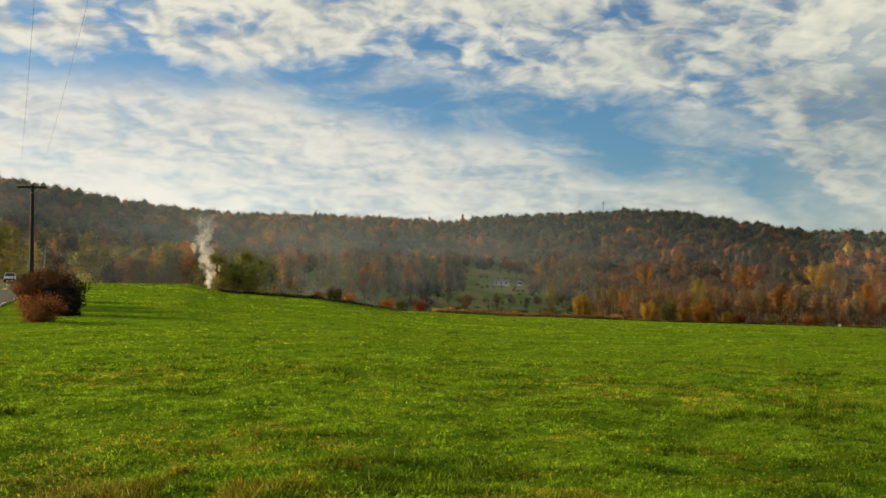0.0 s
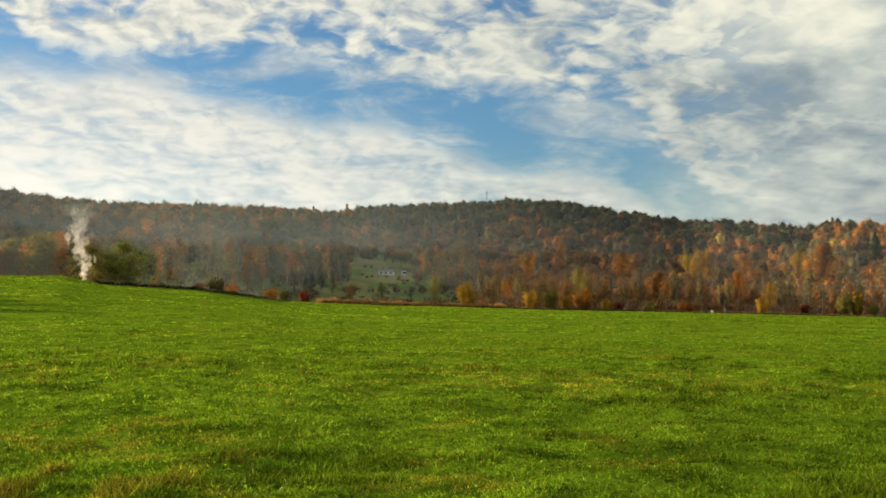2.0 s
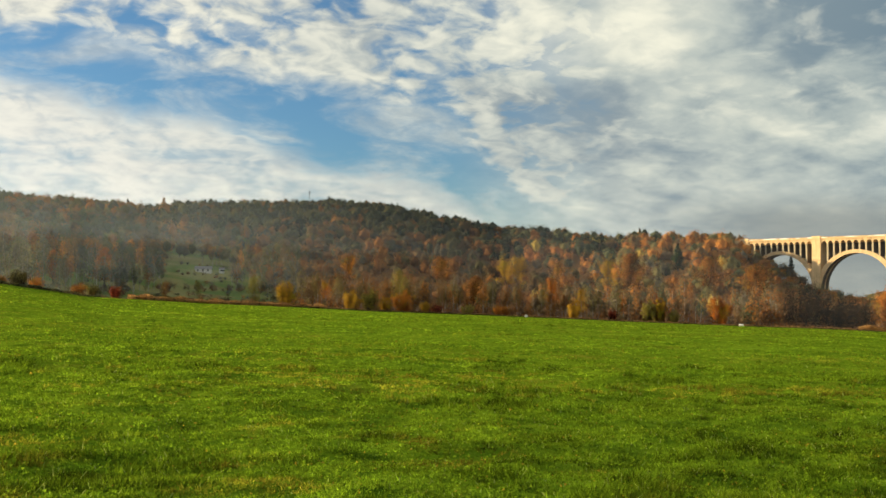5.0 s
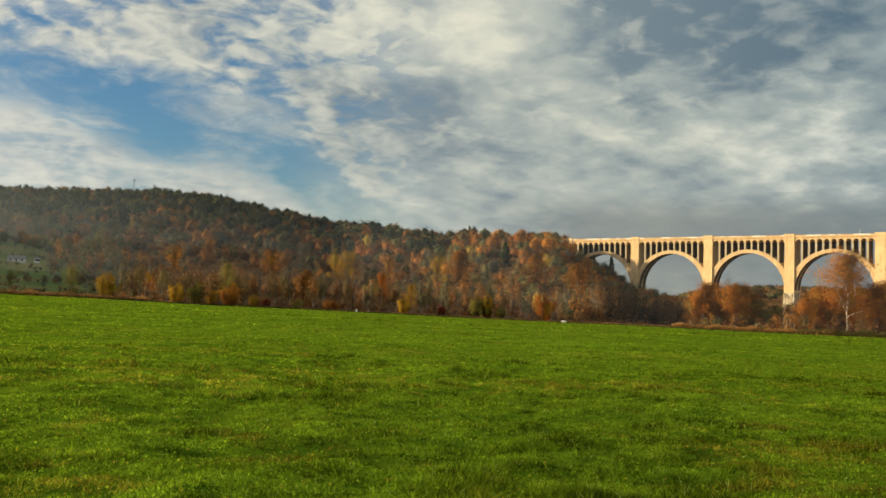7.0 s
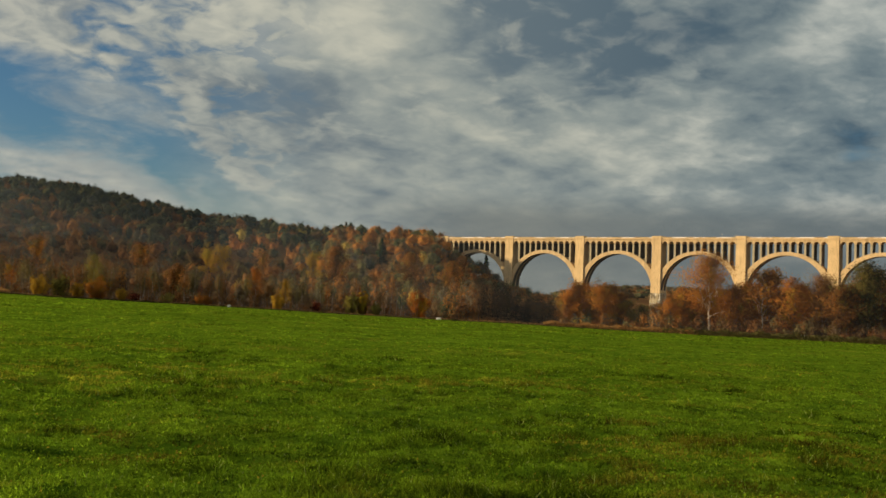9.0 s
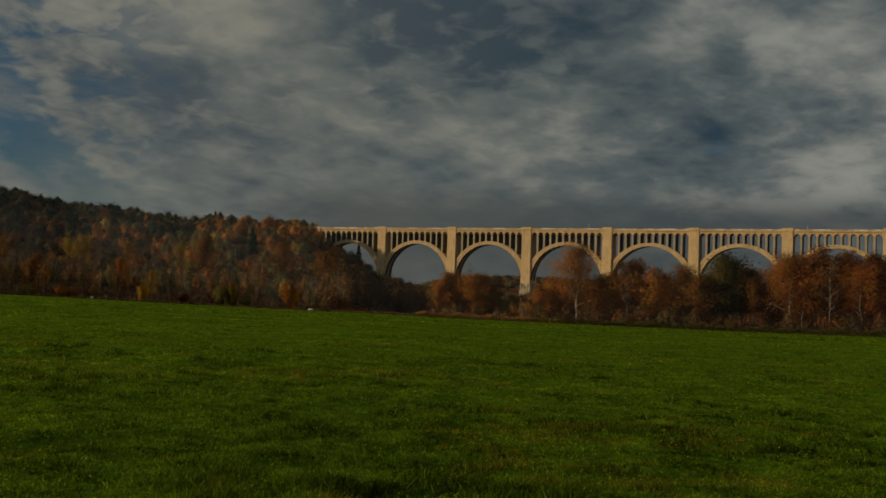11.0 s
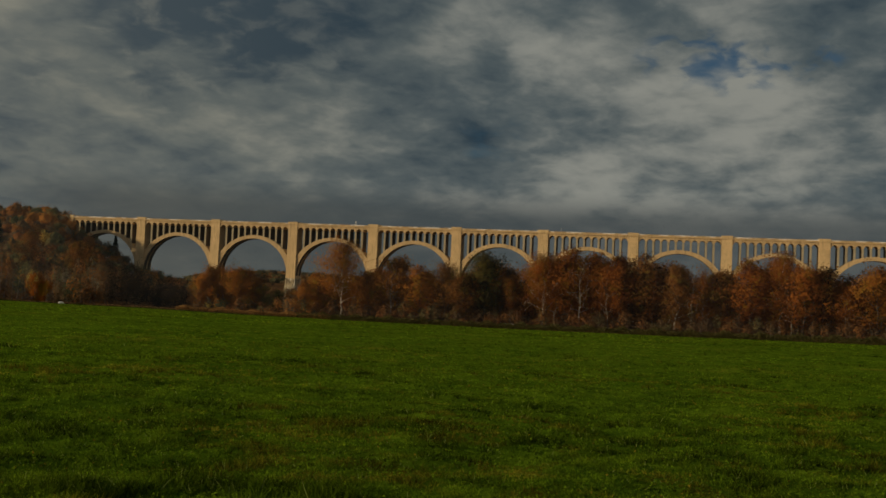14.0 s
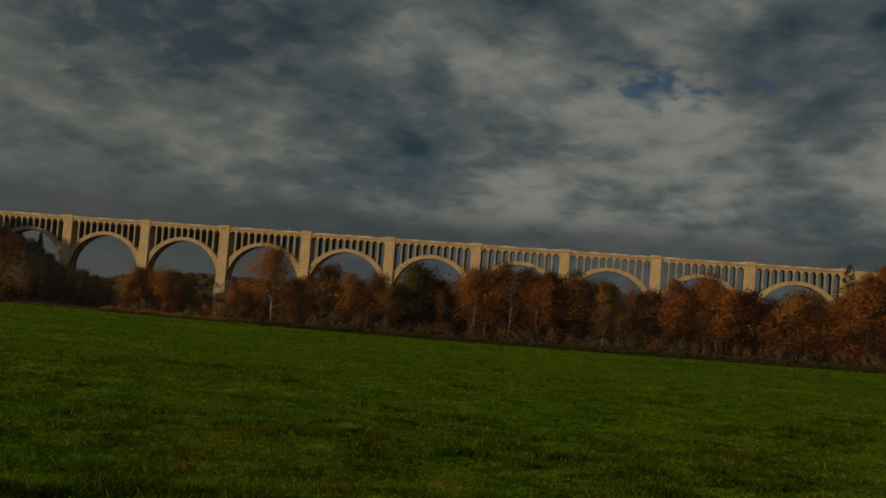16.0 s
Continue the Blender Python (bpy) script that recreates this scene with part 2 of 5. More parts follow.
def concrete(name, light, dark):
    m, n, b = material(name, 0.85)
    geo = n.add("NewGeometry")
    p = geo.outputs["Position"]
    a = n.noise(p, 0.12, 5, 0.6)
    tall = n.add("Mapping", Vector=p, Scale=(1.0, 1.0, 0.10)).outputs[0]
    runs = n.noise(tall, 0.8, 6, 0.65)
    lifts = n.noise(n.add("Mapping", Vector=p, Scale=(0.01, 0.01, 0.55)).outputs[0], 1.0, 2)
    c = n.mix(n.remap(a, 0.35, 0.7), light, [v * 0.82 for v in light])
    c = n.mix(n.remap(runs, 0.50, 0.70, 0.0, 0.60), c, dark)
    pale = n.noise(n.add("Mapping", Vector=p, Scale=(1.0, 1.0, 0.35)).outputs[0], 0.45, 5, 0.7)
    c = n.mix(n.remap(pale, 0.58, 0.75, 0.0, 0.6), c, [min(v * 1.35, 0.85) for v in light])
    c = n.mix(n.remap(lifts, 0.5, 0.7, 0.0, 0.25), c, [v * 0.7 for v in light])
    own = n.add("ObjectInfo").outputs["Random"]
    c = n.mix(n.math("MULTIPLY", own, 0.16), c, dark)
    n.put(b, "Base Color", c)
    bump(n, b, n.noise(p, 2.5, 5), 0.3, 0.05)
    return m


GROUND = ground_material()
CONCRETE = concrete("weathered_cream_concrete", (0.650, 0.480, 0.265), (0.25, 0.170, 0.10))


def spalled():
    """Coping broken along its length: bare pale aggregate, old cream skin and rusty stains."""
    m, n, b = material("spalled_coping", 0.9)
    p = n.add("TexCoord").outputs["Object"]
    own = n.add("ObjectInfo").outputs["Random"]
    shift = n.add("CombineXYZ", X=n.math("MULTIPLY", own, 900.0)).outputs[0]
    moved = n.add("VectorMath", **{"0": p, "1": shift}).outputs[0]
    wide = n.noise(moved, 0.09, 3, 0.6)
    small = n.noise(moved, 0.7, 4, 0.65)
    c = n.mix(n.remap(wide, 0.46, 0.56), (0.46, 0.36, 0.21), (0.84, 0.79, 0.72))
    c = n.mix(n.remap(small, 0.52, 0.66, 0.0, 0.9), c, (0.30, 0.13, 0.08))
    n.put(b, "Base Color", c)
    bump(n, b, small, 0.8, 0.15)
    return m


SCAR = spalled()
# dark concrete standing in for the shade under arches and between walls
SHADE_CONCRETE = concrete("shade_dark_concrete", (0.105, 0.082, 0.060), (0.050, 0.040, 0.030))
PIER_CONCRETE = concrete("golden_cream_concrete", (0.715, 0.530, 0.290), (0.32, 0.22, 0.125))


def mottled():
    """Old footing concrete: pale lime runs over dark damp patches."""
    m, n, b = material("mottled_footing_concrete", 0.9)
    p = n.add("NewGeometry").outputs["Position"]
    tall = n.add("Mapping", Vector=p, Scale=(1.0, 1.0, 0.45)).outputs[0]
    patch = n.noise(tall, 0.33, 5, 0.65)
    c = n.mix(n.remap(patch, 0.40, 0.52), (0.13, 0.105, 0.075), (0.40, 0.335, 0.22))
    lime = n.noise(n.add("Mapping", Vector=p, Scale=(1.0, 1.0, 0.2), Location=(31.0, 7.0, 3.0)).outputs[0], 0.5, 4, 0.6)
    c = n.mix(n.remap(lime, 0.52, 0.62, 0.0, 0.9), c, (0.72, 0.67, 0.57))
    n.put(b, "Base Color", c)
    bump(n, b, n.noise(p, 1.4, 5), 0.6, 0.12)
    return m


ROUGH_CONCRETE = mottled()
# spandrel wall concrete, greyed for stains and for the shade of the recess
GREY_CONCRETE = concrete("greyed_concrete", (0.45, 0.395, 0.28), (0.20, 0.165, 0.12))
TONED = toned_leaves("woodland_foliage", 0.52, 0.05, 0.6, True, 0.14)
BARK = bark("grey_brown_bark", (0.13, 0.10, 0.075), (0.075, 0.06, 0.045))
PALE_BARK = bark("pale_mottled_bark", (0.60, 0.52, 0.42), (0.30, 0.25, 0.19))
HOARY_BARK = bark("hoary_pale_bark", (0.34, 0.30, 0.25), (0.17, 0.145, 0.115))
LEAF = {
    "rust": leaves("rust_brown_leaves", (0.31, 0.105, 0.022), (0.53, 0.195, 0.042)),
    "orange": leaves("orange_leaves", (0.37, 0.145, 0.028), (0.60, 0.255, 0.050)),
    "yellow": leaves("yellow_leaves", (0.36, 0.215, 0.026), (0.60, 0.38, 0.05)),
    "amber": leaves("amber_leaves", (0.27, 0.115, 0.028), (0.42, 0.190, 0.045), 0.54, 0.45),
    "olive": leaves("olive_leaves", (0.181, 0.169, 0.040), (0.350, 0.312, 0.075)),
    "green": leaves("dark_green_leaves", (0.110, 0.092, 0.026), (0.205, 0.165, 0.046)),
    "leaf_green": leaves("fresh_green_leaves", (0.140, 0.175, 0.036), (0.280, 0.310, 0.066)),
    "brown": leaves("dull_brown_leaves", (0.235, 0.106, 0.032), (0.41, 0.195, 0.060)),
    "russet": leaves("russet_brown_leaves", (0.055, 0.030, 0.016), (0.125, 0.062, 0.028), 0.3, 0.0),
    "umber": leaves("umber_leaves", (0.150, 0.064, 0.026), (0.290, 0.125, 0.046), 0.3, 0.0),
    "dark": leaves("dark_brown_twigs", (0.026, 0.020, 0.015), (0.065, 0.046, 0.033), 0.2, 0.0),
    "red": leaves("dark_red_leaves", (0.16, 0.034, 0.020), (0.31, 0.070, 0.036)),
    "pine": leaves("pine_needles", (0.014, 0.030, 0.014), (0.038, 0.065, 0.028), 0.1),
}
ASPHALT = plain("grey_asphalt", (0.060, 0.054, 0.050), 0.95, 0, 0.2, 3.0)
ASPHALT.node_tree.nodes["Principled BSDF"].inputs["Specular IOR Level"].default_value = 0.04
YELLOW_PAINT = plain("worn_yellow_road_paint", (0.62, 0.40, 0.06), 0.7, 0, 0.2, 3.0)
WHITE_PAINT = plain("worn_white_road_paint", (0.7, 0.68, 0.62), 0.7, 0, 0.2, 3.0)
TIMBER = plain("tarred_timber", (0.026, 0.020, 0.017), 0.85, 0, 0.35, 5.0)
WIRE = plain("dark_cable", (0.03, 0.03, 0.03), 0.5, 0, 0.1)
WHITE_WRAP = plain("white_bale_wrap", (0.72, 0.70, 0.66), 0.6, 0, 0.06, 2.0)
STEEL = plain("galvanised_steel", (0.35, 0.35, 0.36), 0.45, 0.8, 0.2)
CAR_WHITE = plain("white_car_paint", (0.80, 0.80, 0.80), 0.2, 0, 0.02)
RUBBER = plain("black_rubber", (0.02, 0.02, 0.02), 0.8, 0, 0.2)
GLASS = plain("dark_glass", (0.02, 0.025, 0.03), 0.06, 0, 0.1)
SIDING = plain("white_siding", (0.60, 0.59, 0.56), 0.7, 0, 0.08)
ROOFING = plain("grey_roof_shingle", (0.16, 0.15, 0.15), 0.85, 0, 0.25)
RED_ROOF = plain("rust_red_roof", (0.30, 0.09, 0.05), 0.8, 0, 0.25)
LAMP_GLASS = plain("lamp_glass", (0.85, 0.85, 0.85), 0.15, 0, 0.02)


# ---------------------------------------------------------------- mesh helpers
def mesh_from(name, verts, faces, mats, index=None, smooth=False):
    me = bpy.data.meshes.new(name)
    me.from_pydata([tuple(v) for v in verts], [], faces)
    for m in mats:
        me.materials.append(m)
    if index is not None:
        me.polygons.foreach_set("material_index", index)
    if smooth:
        me.polygons.foreach_set("use_smooth", [True] * len(me.polygons))
    me.update()
    return me


def fast_mesh(name, verts, sides, mat, out=None):
    """A mesh of many loose polygons with the same number of corners, from an array of corners."""
    me = bpy.data.meshes.new(name)
    count = len(verts)
    me.vertices.add(count)
    me.vertices.foreach_set("co", np.asarray(verts, np.float32).ravel())
    me.loops.add(count)
    me.loops.foreach_set("vertex_index", np.arange(count, dtype=np.int32))
    me.polygons.add(count // sides)
    me.polygons.foreach_set("loop_start", np.arange(0, count, sides, dtype=np.int32))
    me.materials.append(mat)
    me.update(calc_edges=True)
    if out is not None:
        me.attributes.new("leaf_out", "FLOAT_VECTOR", "POINT").data.foreach_set("vector", np.repeat(out, sides, 0).astype(np.float32).ravel())
    return me


def tangent_cards(c, out, k, rng, sides=4):
    """Leaf clumps at c, of half-length k, that face along out."""
    a = np.cross(out, rng.normal(0, 1, c.shape))
    a /= np.maximum(np.linalg.norm(a, axis=1), 1e-6)[:, None]
    b = np.cross(out, a)
    a, b = a * k * 0.68, b * k * 0.60
    j = rng.uniform(0.7, 1.25, (len(c), 4, 1))
    if sides == 3:
        return np.stack([c - (a + b) * j[:, 0] * 1.15, c + (a * 1.3 - b * 0.9) * j[:, 1], c + (b * 1.4 - a * 0.2) * j[:, 2]], 1).reshape(-1, 3)
    return np.stack([c - (a + b) * j[:, 0], c + (a - b) * j[:, 1], c + (a + b) * j[:, 2], c - (a - b) * j[:, 3]], 1).reshape(-1, 3)


def blended(out, rng, wild):
    """Directions out, roughened at random."""
    v = out / np.maximum(np.linalg.norm(out, axis=1), 1e-6)[:, None] + rng.normal(0, wild, out.shape)
    return v / np.maximum(np.linalg.norm(v, axis=1), 1e-6)[:, None]


def part(name, me, parent, label="", m=None):
    ob = new(name, me)
    ob.parent = parent
    if m is not None:
        ob.matrix_basis = m
    if label:
        tagged(ob, label=label)
    return ob


def holder(name, m, label, category, group="", kind=""):
    ob = new(name)
    ob.empty_display_size = 0.3
    ob.matrix_basis = m
    return tagged(ob, label, category, group, kind)


def bm_mesh(name, bm, mats):
    me = bpy.data.meshes.new(name)
    bm.to_mesh(me)
    bm.free()
    for m in mats if isinstance(mats, (list, tuple)) else [mats]:
        me.materials.append(m)
    return me


def box(bm, x0, x1, y0, y1, z0, z1, bevel=0.0):
    made = bmesh.ops.create_cube(bm, size=1.0, matrix=Matrix.LocRotScale(
        ((x0 + x1) / 2, (y0 + y1) / 2, (z0 + z1) / 2), None, (x1 - x0, y1 - y0, z1 - z0)))
    if bevel:
        edges = {e for v in made["verts"] for e in v.link_edges}
        bmesh.ops.bevel(bm, geom=list(edges), offset=bevel, segments=1, affect="EDGES", profile=0.5)


def box_mesh(name, mat, x0, x1, y0, y1, z0, z1, bevel=0.0):
    bm = bmesh.new()
    box(bm, x0, x1, y0, y1, z0, z1, bevel)
    return bm_mesh(name, bm, mat)


def tube(verts, faces, points, radii, sides):
    """Adds a tapered tube along points to verts and faces."""
    base = len(verts)
    for i, p in enumerate(points):
        a = points[max(i - 1, 0)]
        b = points[min(i + 1, len(points) - 1)]
        d = (Vector(b) - Vector(a)).normalized()
        u = d.orthogonal().normalized()
        v = d.cross(u)
        for k in range(sides):
            w = 2 * math.pi * k / sides
            verts.append(Vector(p) + (u * math.cos(w) + v * math.sin(w)) * radii[i])
    for i in range(len(points) - 1):
        for k in range(sides):
            q = (k + 1) % sides
            faces.append((base + i * sides + k, base + i * sides + q, base + (i + 1) * sides + q, base + (i + 1) * sides + k))
    faces.append(tuple(base + (len(points) - 1) * sides + k for k in range(sides)))
    faces.append(tuple(base + sides - 1 - k for k in range(sides)))


def tube_mesh(name, mat, points, radii, sides=8):
    verts, faces = [], []
    tube(verts, faces, points, radii if isinstance(radii, (list, tuple)) else [radii] * len(points), sides)
    return mesh_from(name, verts, faces, [mat])


# ---------------------------------------------------------------- the lie of the land
# heading, distance and rise of the pasture's far edge as seen from the roadside
EDGE_AZ = [-60, -30, -23.4, -19.6, -14, -12, -9.5, -7, -4.5, -2.7, 0.5, 3.7, 6.8, 9.9, 12.9, 18.8, 26.5, 32.8, 36.7, 40, 43, 48, 57, 66, 76, 85, 110, 150]
EDGE_R = [200, 200, 200, 190, 190, 192, 197, 215, 250, 290, 345, 385, 410, 425, 435, 445, 445, 440, 435, 430, 425, 415, 400, 385, 370, 360, 340, 300]
EDGE_EL = [1.6, 1.5, 1.3, 1.18, 1.10, 0.62, 0.41, 0.2, -0.17, -0.47, -0.65, -0.83, -0.93, -1.08, -1.22, -1.40, -1.67, -1.85, -1.92, -2.02, -2.09, -2.17, -2.23, -2.18, -2.02, -1.88, -1.2, 0.0]
# heading, distance and rise of the wooded skyline (tree tops)
TOP_AZ = [-60, -30, -23.5, -18, -12, -7, -2, 0.5, 1.8, 6.9, 10, 12.4, 14.8, 16.9, 18.9, 21.7, 26.3, 27.4, 29, 31.2, 32.6, 34.5, 36.5, 39, 43, 60, 74, 76.5, 78.5, 80.3, 88, 110, 150]
TOP_R = [1000, 1000, 1050, 1100, 1150, 1150, 1150, 1150, 1170, 1220, 1220, 1200, 1150, 1100, 1060, 1020, 960, 950, 935, 915, 900, 880, 850, 900, 2300, 2600, 1500, 900, 800, 780, 780, 900, 1200]
TOP_EL = [7.5, 7.0, 6.47, 5.55, 4.82, 4.80, 4.62, 4.42, 4.70, 4.85, 4.98, 4.95, 4.55, 4.15, 3.82, 3.55, 3.20, 3.38, 3.25, 3.45, 3.10, 1.9, 0.75, -0.1, 0.45, 0.0, 0.0, 1.6, 3.0, 3.5, 4.2, 4.0, 3.0]
TREE_TOP = 15.0


def rise(el, r):
    return EYE[2] + r * np.tan(np.radians(el))


def hashed(i, j, seed):
    v = np.sin(i * 127.1 + j * 311.7 + seed * 74.7) * 43758.5453
    return v - np.floor(v)


def lattice(x, y, size, seed):
    """Smooth noise from 0 to 1 with features of a given size in metres."""
    u, v = np.asarray(x) / size, np.asarray(y) / size
    i, j = np.floor(u), np.floor(v)
    a, b = u - i, v - j
    a, b = a * a * (3 - 2 * a), b * b * (3 - 2 * b)
    return ((hashed(i, j, seed) * (1 - a) + hashed(i + 1, j, seed) * a) * (1 - b)
            + (hashed(i, j + 1, seed) * (1 - a) + hashed(i + 1, j + 1, seed) * a) * b)


def land(x, y):
    """Height of the ground at x, y (arrays)."""
    x, y = np.asarray(x, float), np.asarray(y, float)
    r = np.maximum(np.hypot(x, y), 1e-6)
    az = np.degrees(np.arctan2(x, y))
    az = np.where(az > 150, 300 - az, az)            # behind the camera the land mirrors the sides
    az = np.clip(np.where(az < -60, -60, az), -60, 150)
    er, ee = np.interp(az, EDGE_AZ, EDGE_R), np.interp(az, EDGE_AZ, EDGE_EL)
    tr, te = np.interp(az, TOP_AZ, TOP_R), np.interp(az, TOP_AZ, TOP_EL)
    ze = rise(ee, er)
    power = np.where(ze > 0, 2.0, 1.15)
    field = ze * np.clip(r / er, 0, 1) ** power
    field += 0.10 * np.sin(x * 0.061 + 1.3) * np.sin(y * 0.047) * np.clip(r / 30, 0, 1) * np.clip(1.6 - r / 250, 0, 1)
    swell = (lattice(x, y, 9.0, 1) - 0.5) * 0.16 + (lattice(x, y, 3.2, 2) - 0.5) * 0.11 + (lattice(x, y, 1.3, 3) - 0.5) * 0.09
    swell += (lattice(x, y, 0.62, 4) - 0.5) * 0.12 * np.clip(1.6 - r / 45, 0, 1)
    field += swell * np.clip((r - 1.5) / 6, 0, 1) * np.clip((er - r) / 25, 0, 1)
    dip = np.interp(az, [-60, -26, -20, -8, 0, 6, 40, 90, 150], [0, 1.0, 8, 9, 5, 3.0, 3.5, 4, 2])
    floor_z = ze - dip
    zt = rise(te, tr) - TREE_TOP
    start = er + np.interp(az, [-60, -20, 0, 6, 30, 40, 75, 80, 150], [20, 60, 60, 60, 90, 320, 320, 200, 150])
    s = np.clip((r - start) / np.maximum(tr - start, 50), 0, None)
    up_hill = np.where(s < 1, 0.35 * s + 0.65 * s * s * (3 - 2 * s), 1 - 0.25 * np.clip(s - 1, 0, 2))
    k = np.clip((r - er - 16) / 45, 0, 1)
    beyond = ze + (floor_z - ze) * k * k * (3 - 2 * k) + (zt - floor_z) * up_hill
    return np.where(r <= er, field, beyond)


def land_at(x, y):
    return float(land(x, y))


def spot(az, r):
    """x, y, z of the ground at a heading and distance."""
    x, y = r * math.sin(radians(az)), r * math.cos(radians(az))
    return x, y, land_at(x, y)


def build_ground():
    azs = np.concatenate([np.arange(-180, -32, 4.0), np.arange(-32, 96, 0.5), np.arange(96, 180, 4.0)])
    rs = np.concatenate([np.geomspace(1.2, 7, 24)[:-1], np.geomspace(7, 60, 150)[:-1], np.geomspace(60, 170, 60), np.arange(173, 470, 3.0), np.geomspace(475, 4600, 70)])
    A, Rr = np.meshgrid(np.radians(azs), rs)
    X, Y = Rr * np.sin(A), Rr * np.cos(A)
    Z = land(X, Y)
    n = len(azs)
    verts = [(0, 0, 0)] + list(zip(X.ravel(), Y.ravel(), Z.ravel()))
    faces = [(0, 1 + (j + 1) % n, 1 + j) for j in range(n)]
    for i in range(len(rs) - 1):
        a, b = 1 + i * n, 1 + (i + 1) * n
        faces += [(a + j, a + (j + 1) % n, b + (j + 1) % n, b + j) for j in range(n)]
    me = mesh_from("ground", verts, faces, [GROUND], smooth=True)
    az, er = np.degrees(A), np.interp(np.degrees(A), EDGE_AZ, EDGE_R)
    wild = np.clip((Rr - er + 2) / 6, 0, 1)
    meadow = np.clip((Rr - er - 30) / 30, 0, 1) * np.clip((az + 24) / 4, 0, 1) * np.clip((10 - az) / 4, 0, 1)
    data = np.zeros((len(verts), 4), np.float32)
    data[1:, 0], data[1:, 1], data[:, 3] = wild.ravel(), meadow.ravel(), 1
    me.color_attributes.new("cover", "FLOAT_COLOR", "POINT").data.foreach_set("color", data.ravel())
    return tagged(new("ground", me), "green pasture falling to a wooded valley and hills", "ground", kind="structure")


build_ground()


# ---------------------------------------------------------------- the viaduct
PITCH, SPAN, HALF = 63.4, 56.0, 5.2
DECK_Z, SPRING_Z = 42.6, 3.65
R_IN, RING = SPAN / 2, 2.6
via_a, via_h = np.array((503.12, 673.6)), radians(156.3)
via_d = np.array((math.sin(via_h), math.cos(via_h)))


def along(n):
    q = via_a + (n - 1) * PITCH * via_d
    return float(q[0]), float(q[1])


# local axes: x along the deck, y away from the pasture, z up
origin = along(0)
viaduct = holder("viaduct", Matrix.Translation((*origin, 0)) @ Matrix.Rotation(math.pi / 2 - via_h, 4, "Z"),
                 "long cream concrete railway viaduct with ten round arches", "viaduct")


def rib_mesh():
    """One arch rib, centred on its span, from y 0 to y 4.1."""
    verts, faces = [], []
    steps = 40
    for i in range(steps + 1):
        a = math.pi * i / steps
        ring = RING + 1.9 * abs(math.cos(a)) ** 2.2       # thicker towards the springing
        c, s = math.cos(a), math.sin(a)
        for rad in (R_IN, R_IN + ring):
            px = max(-SPAN / 2 - 0.02, min(SPAN / 2 + 0.02, -rad * c))
            for yy in (0.0, 4.1):
                verts.append((px, yy, rad * s))
    for i in range(steps):
        a, b = i * 4, i * 4 + 4
        faces += [(a, b, b + 1, a + 1), (a + 2, a + 3, b + 3, b + 2), (a, a + 2, b + 2, b), (a + 1, b + 1, b + 3, a + 3)]
    faces += [(0, 1, 3, 2), (steps * 4, steps * 4 + 2, steps * 4 + 3, steps * 4 + 1)]
    # the barrel's underside is painted dark, as shade
    return mesh_from("arch_rib", verts, faces, [CONCRETE, SHADE_CONCRETE], [1 if k < steps * 4 and k % 4 == 0 else 0 for k in range(len(faces))])


def ring_top(x):
    """Height of the arch's back over the springing at x from the span's middle."""
    lo, hi = 0.0, math.pi / 2
    for _ in range(40):
        a = (lo + hi) / 2
        if (R_IN + RING + 1.9 * math.cos(a) ** 2.2) * math.cos(a) > abs(x):
            lo = a
        else:
            hi = a
    a = (lo + hi) / 2
    return (R_IN + RING + 1.9 * math.cos(a) ** 2.2) * math.sin(a)


BAYS = 11
BAY = SPAN / BAYS
WALL = 1.45
OPEN_R = (BAY - WALL) / 2
HEAD_Z = DECK_Z - 1.3                       # crown of the little arches


def header_mesh():
    """The round head of one bay, from the crown of the little arch to the deck."""
    verts, faces = [], []
    w, top, low = BAY / 2, DECK_Z - 0.02, HEAD_Z - OPEN_R
    steps = 10
    outer = [(-w, low), (-w, top), (w, top), (w, low)]
    arc = [(OPEN_R * math.cos(math.pi * k / steps), low + OPEN_R * math.sin(math.pi * k / steps)) for k in range(steps + 1)]
    poly = outer + arc
    n = len(poly)
    for yy in (-HALF, HALF):
        verts += [(px, yy, pz) for px, pz in poly]
    for k in range(n):
        q = (k + 1) % n
        faces.append((k, k + n, q + n, q))
    # the two faces as strips between the arc and the top edge
    for base, flip in ((0, False), (n, True)):
        f = [(base + 0, base + 1, base + n - 1), (base + 2, base + 3, base + 4)]
        mid = 4 + steps // 2
        f += [(base + 2, base + k, base + k + 1) for k in range(4, mid)]
        f += [(base + 1, base + k, base + k + 1) for k in range(mid, n - 1)]
        f += [(base + 1, base + 2, base + mid)]
        faces += [t[::-1] if flip else t for t in f]
    me = mesh_from("spandrel_arch", verts, faces, [CONCRETE])
    bm = bmesh.new()
    bm.from_mesh(me)
    bmesh.ops.recalc_face_normals(bm, faces=bm.faces)
    bm.to_mesh(me)
    bm.free()
    return me


RIB, HEADER = rib_mesh(), header_mesh()
WALLS = {}
for b in range(1, BAYS):
    x = -SPAN / 2 + b * BAY
    low = SPRING_Z + min(ring_top(abs(x) - WALL / 2), ring_top(abs(x) + WALL / 2)) - 0.4
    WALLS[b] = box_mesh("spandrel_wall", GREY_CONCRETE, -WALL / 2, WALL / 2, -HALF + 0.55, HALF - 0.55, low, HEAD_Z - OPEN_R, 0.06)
    WALLS[b].materials.append(SHADE_CONCRETE)
    # wall sides are painted dark, as the shade inside the bays
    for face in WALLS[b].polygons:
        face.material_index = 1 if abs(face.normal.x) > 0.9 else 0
DECK = box_mesh("deck", CONCRETE, -PITCH / 2, PITCH / 2, -HALF - 0.75, HALF + 0.75, DECK_Z, DECK_Z + 0.5, 0.05)
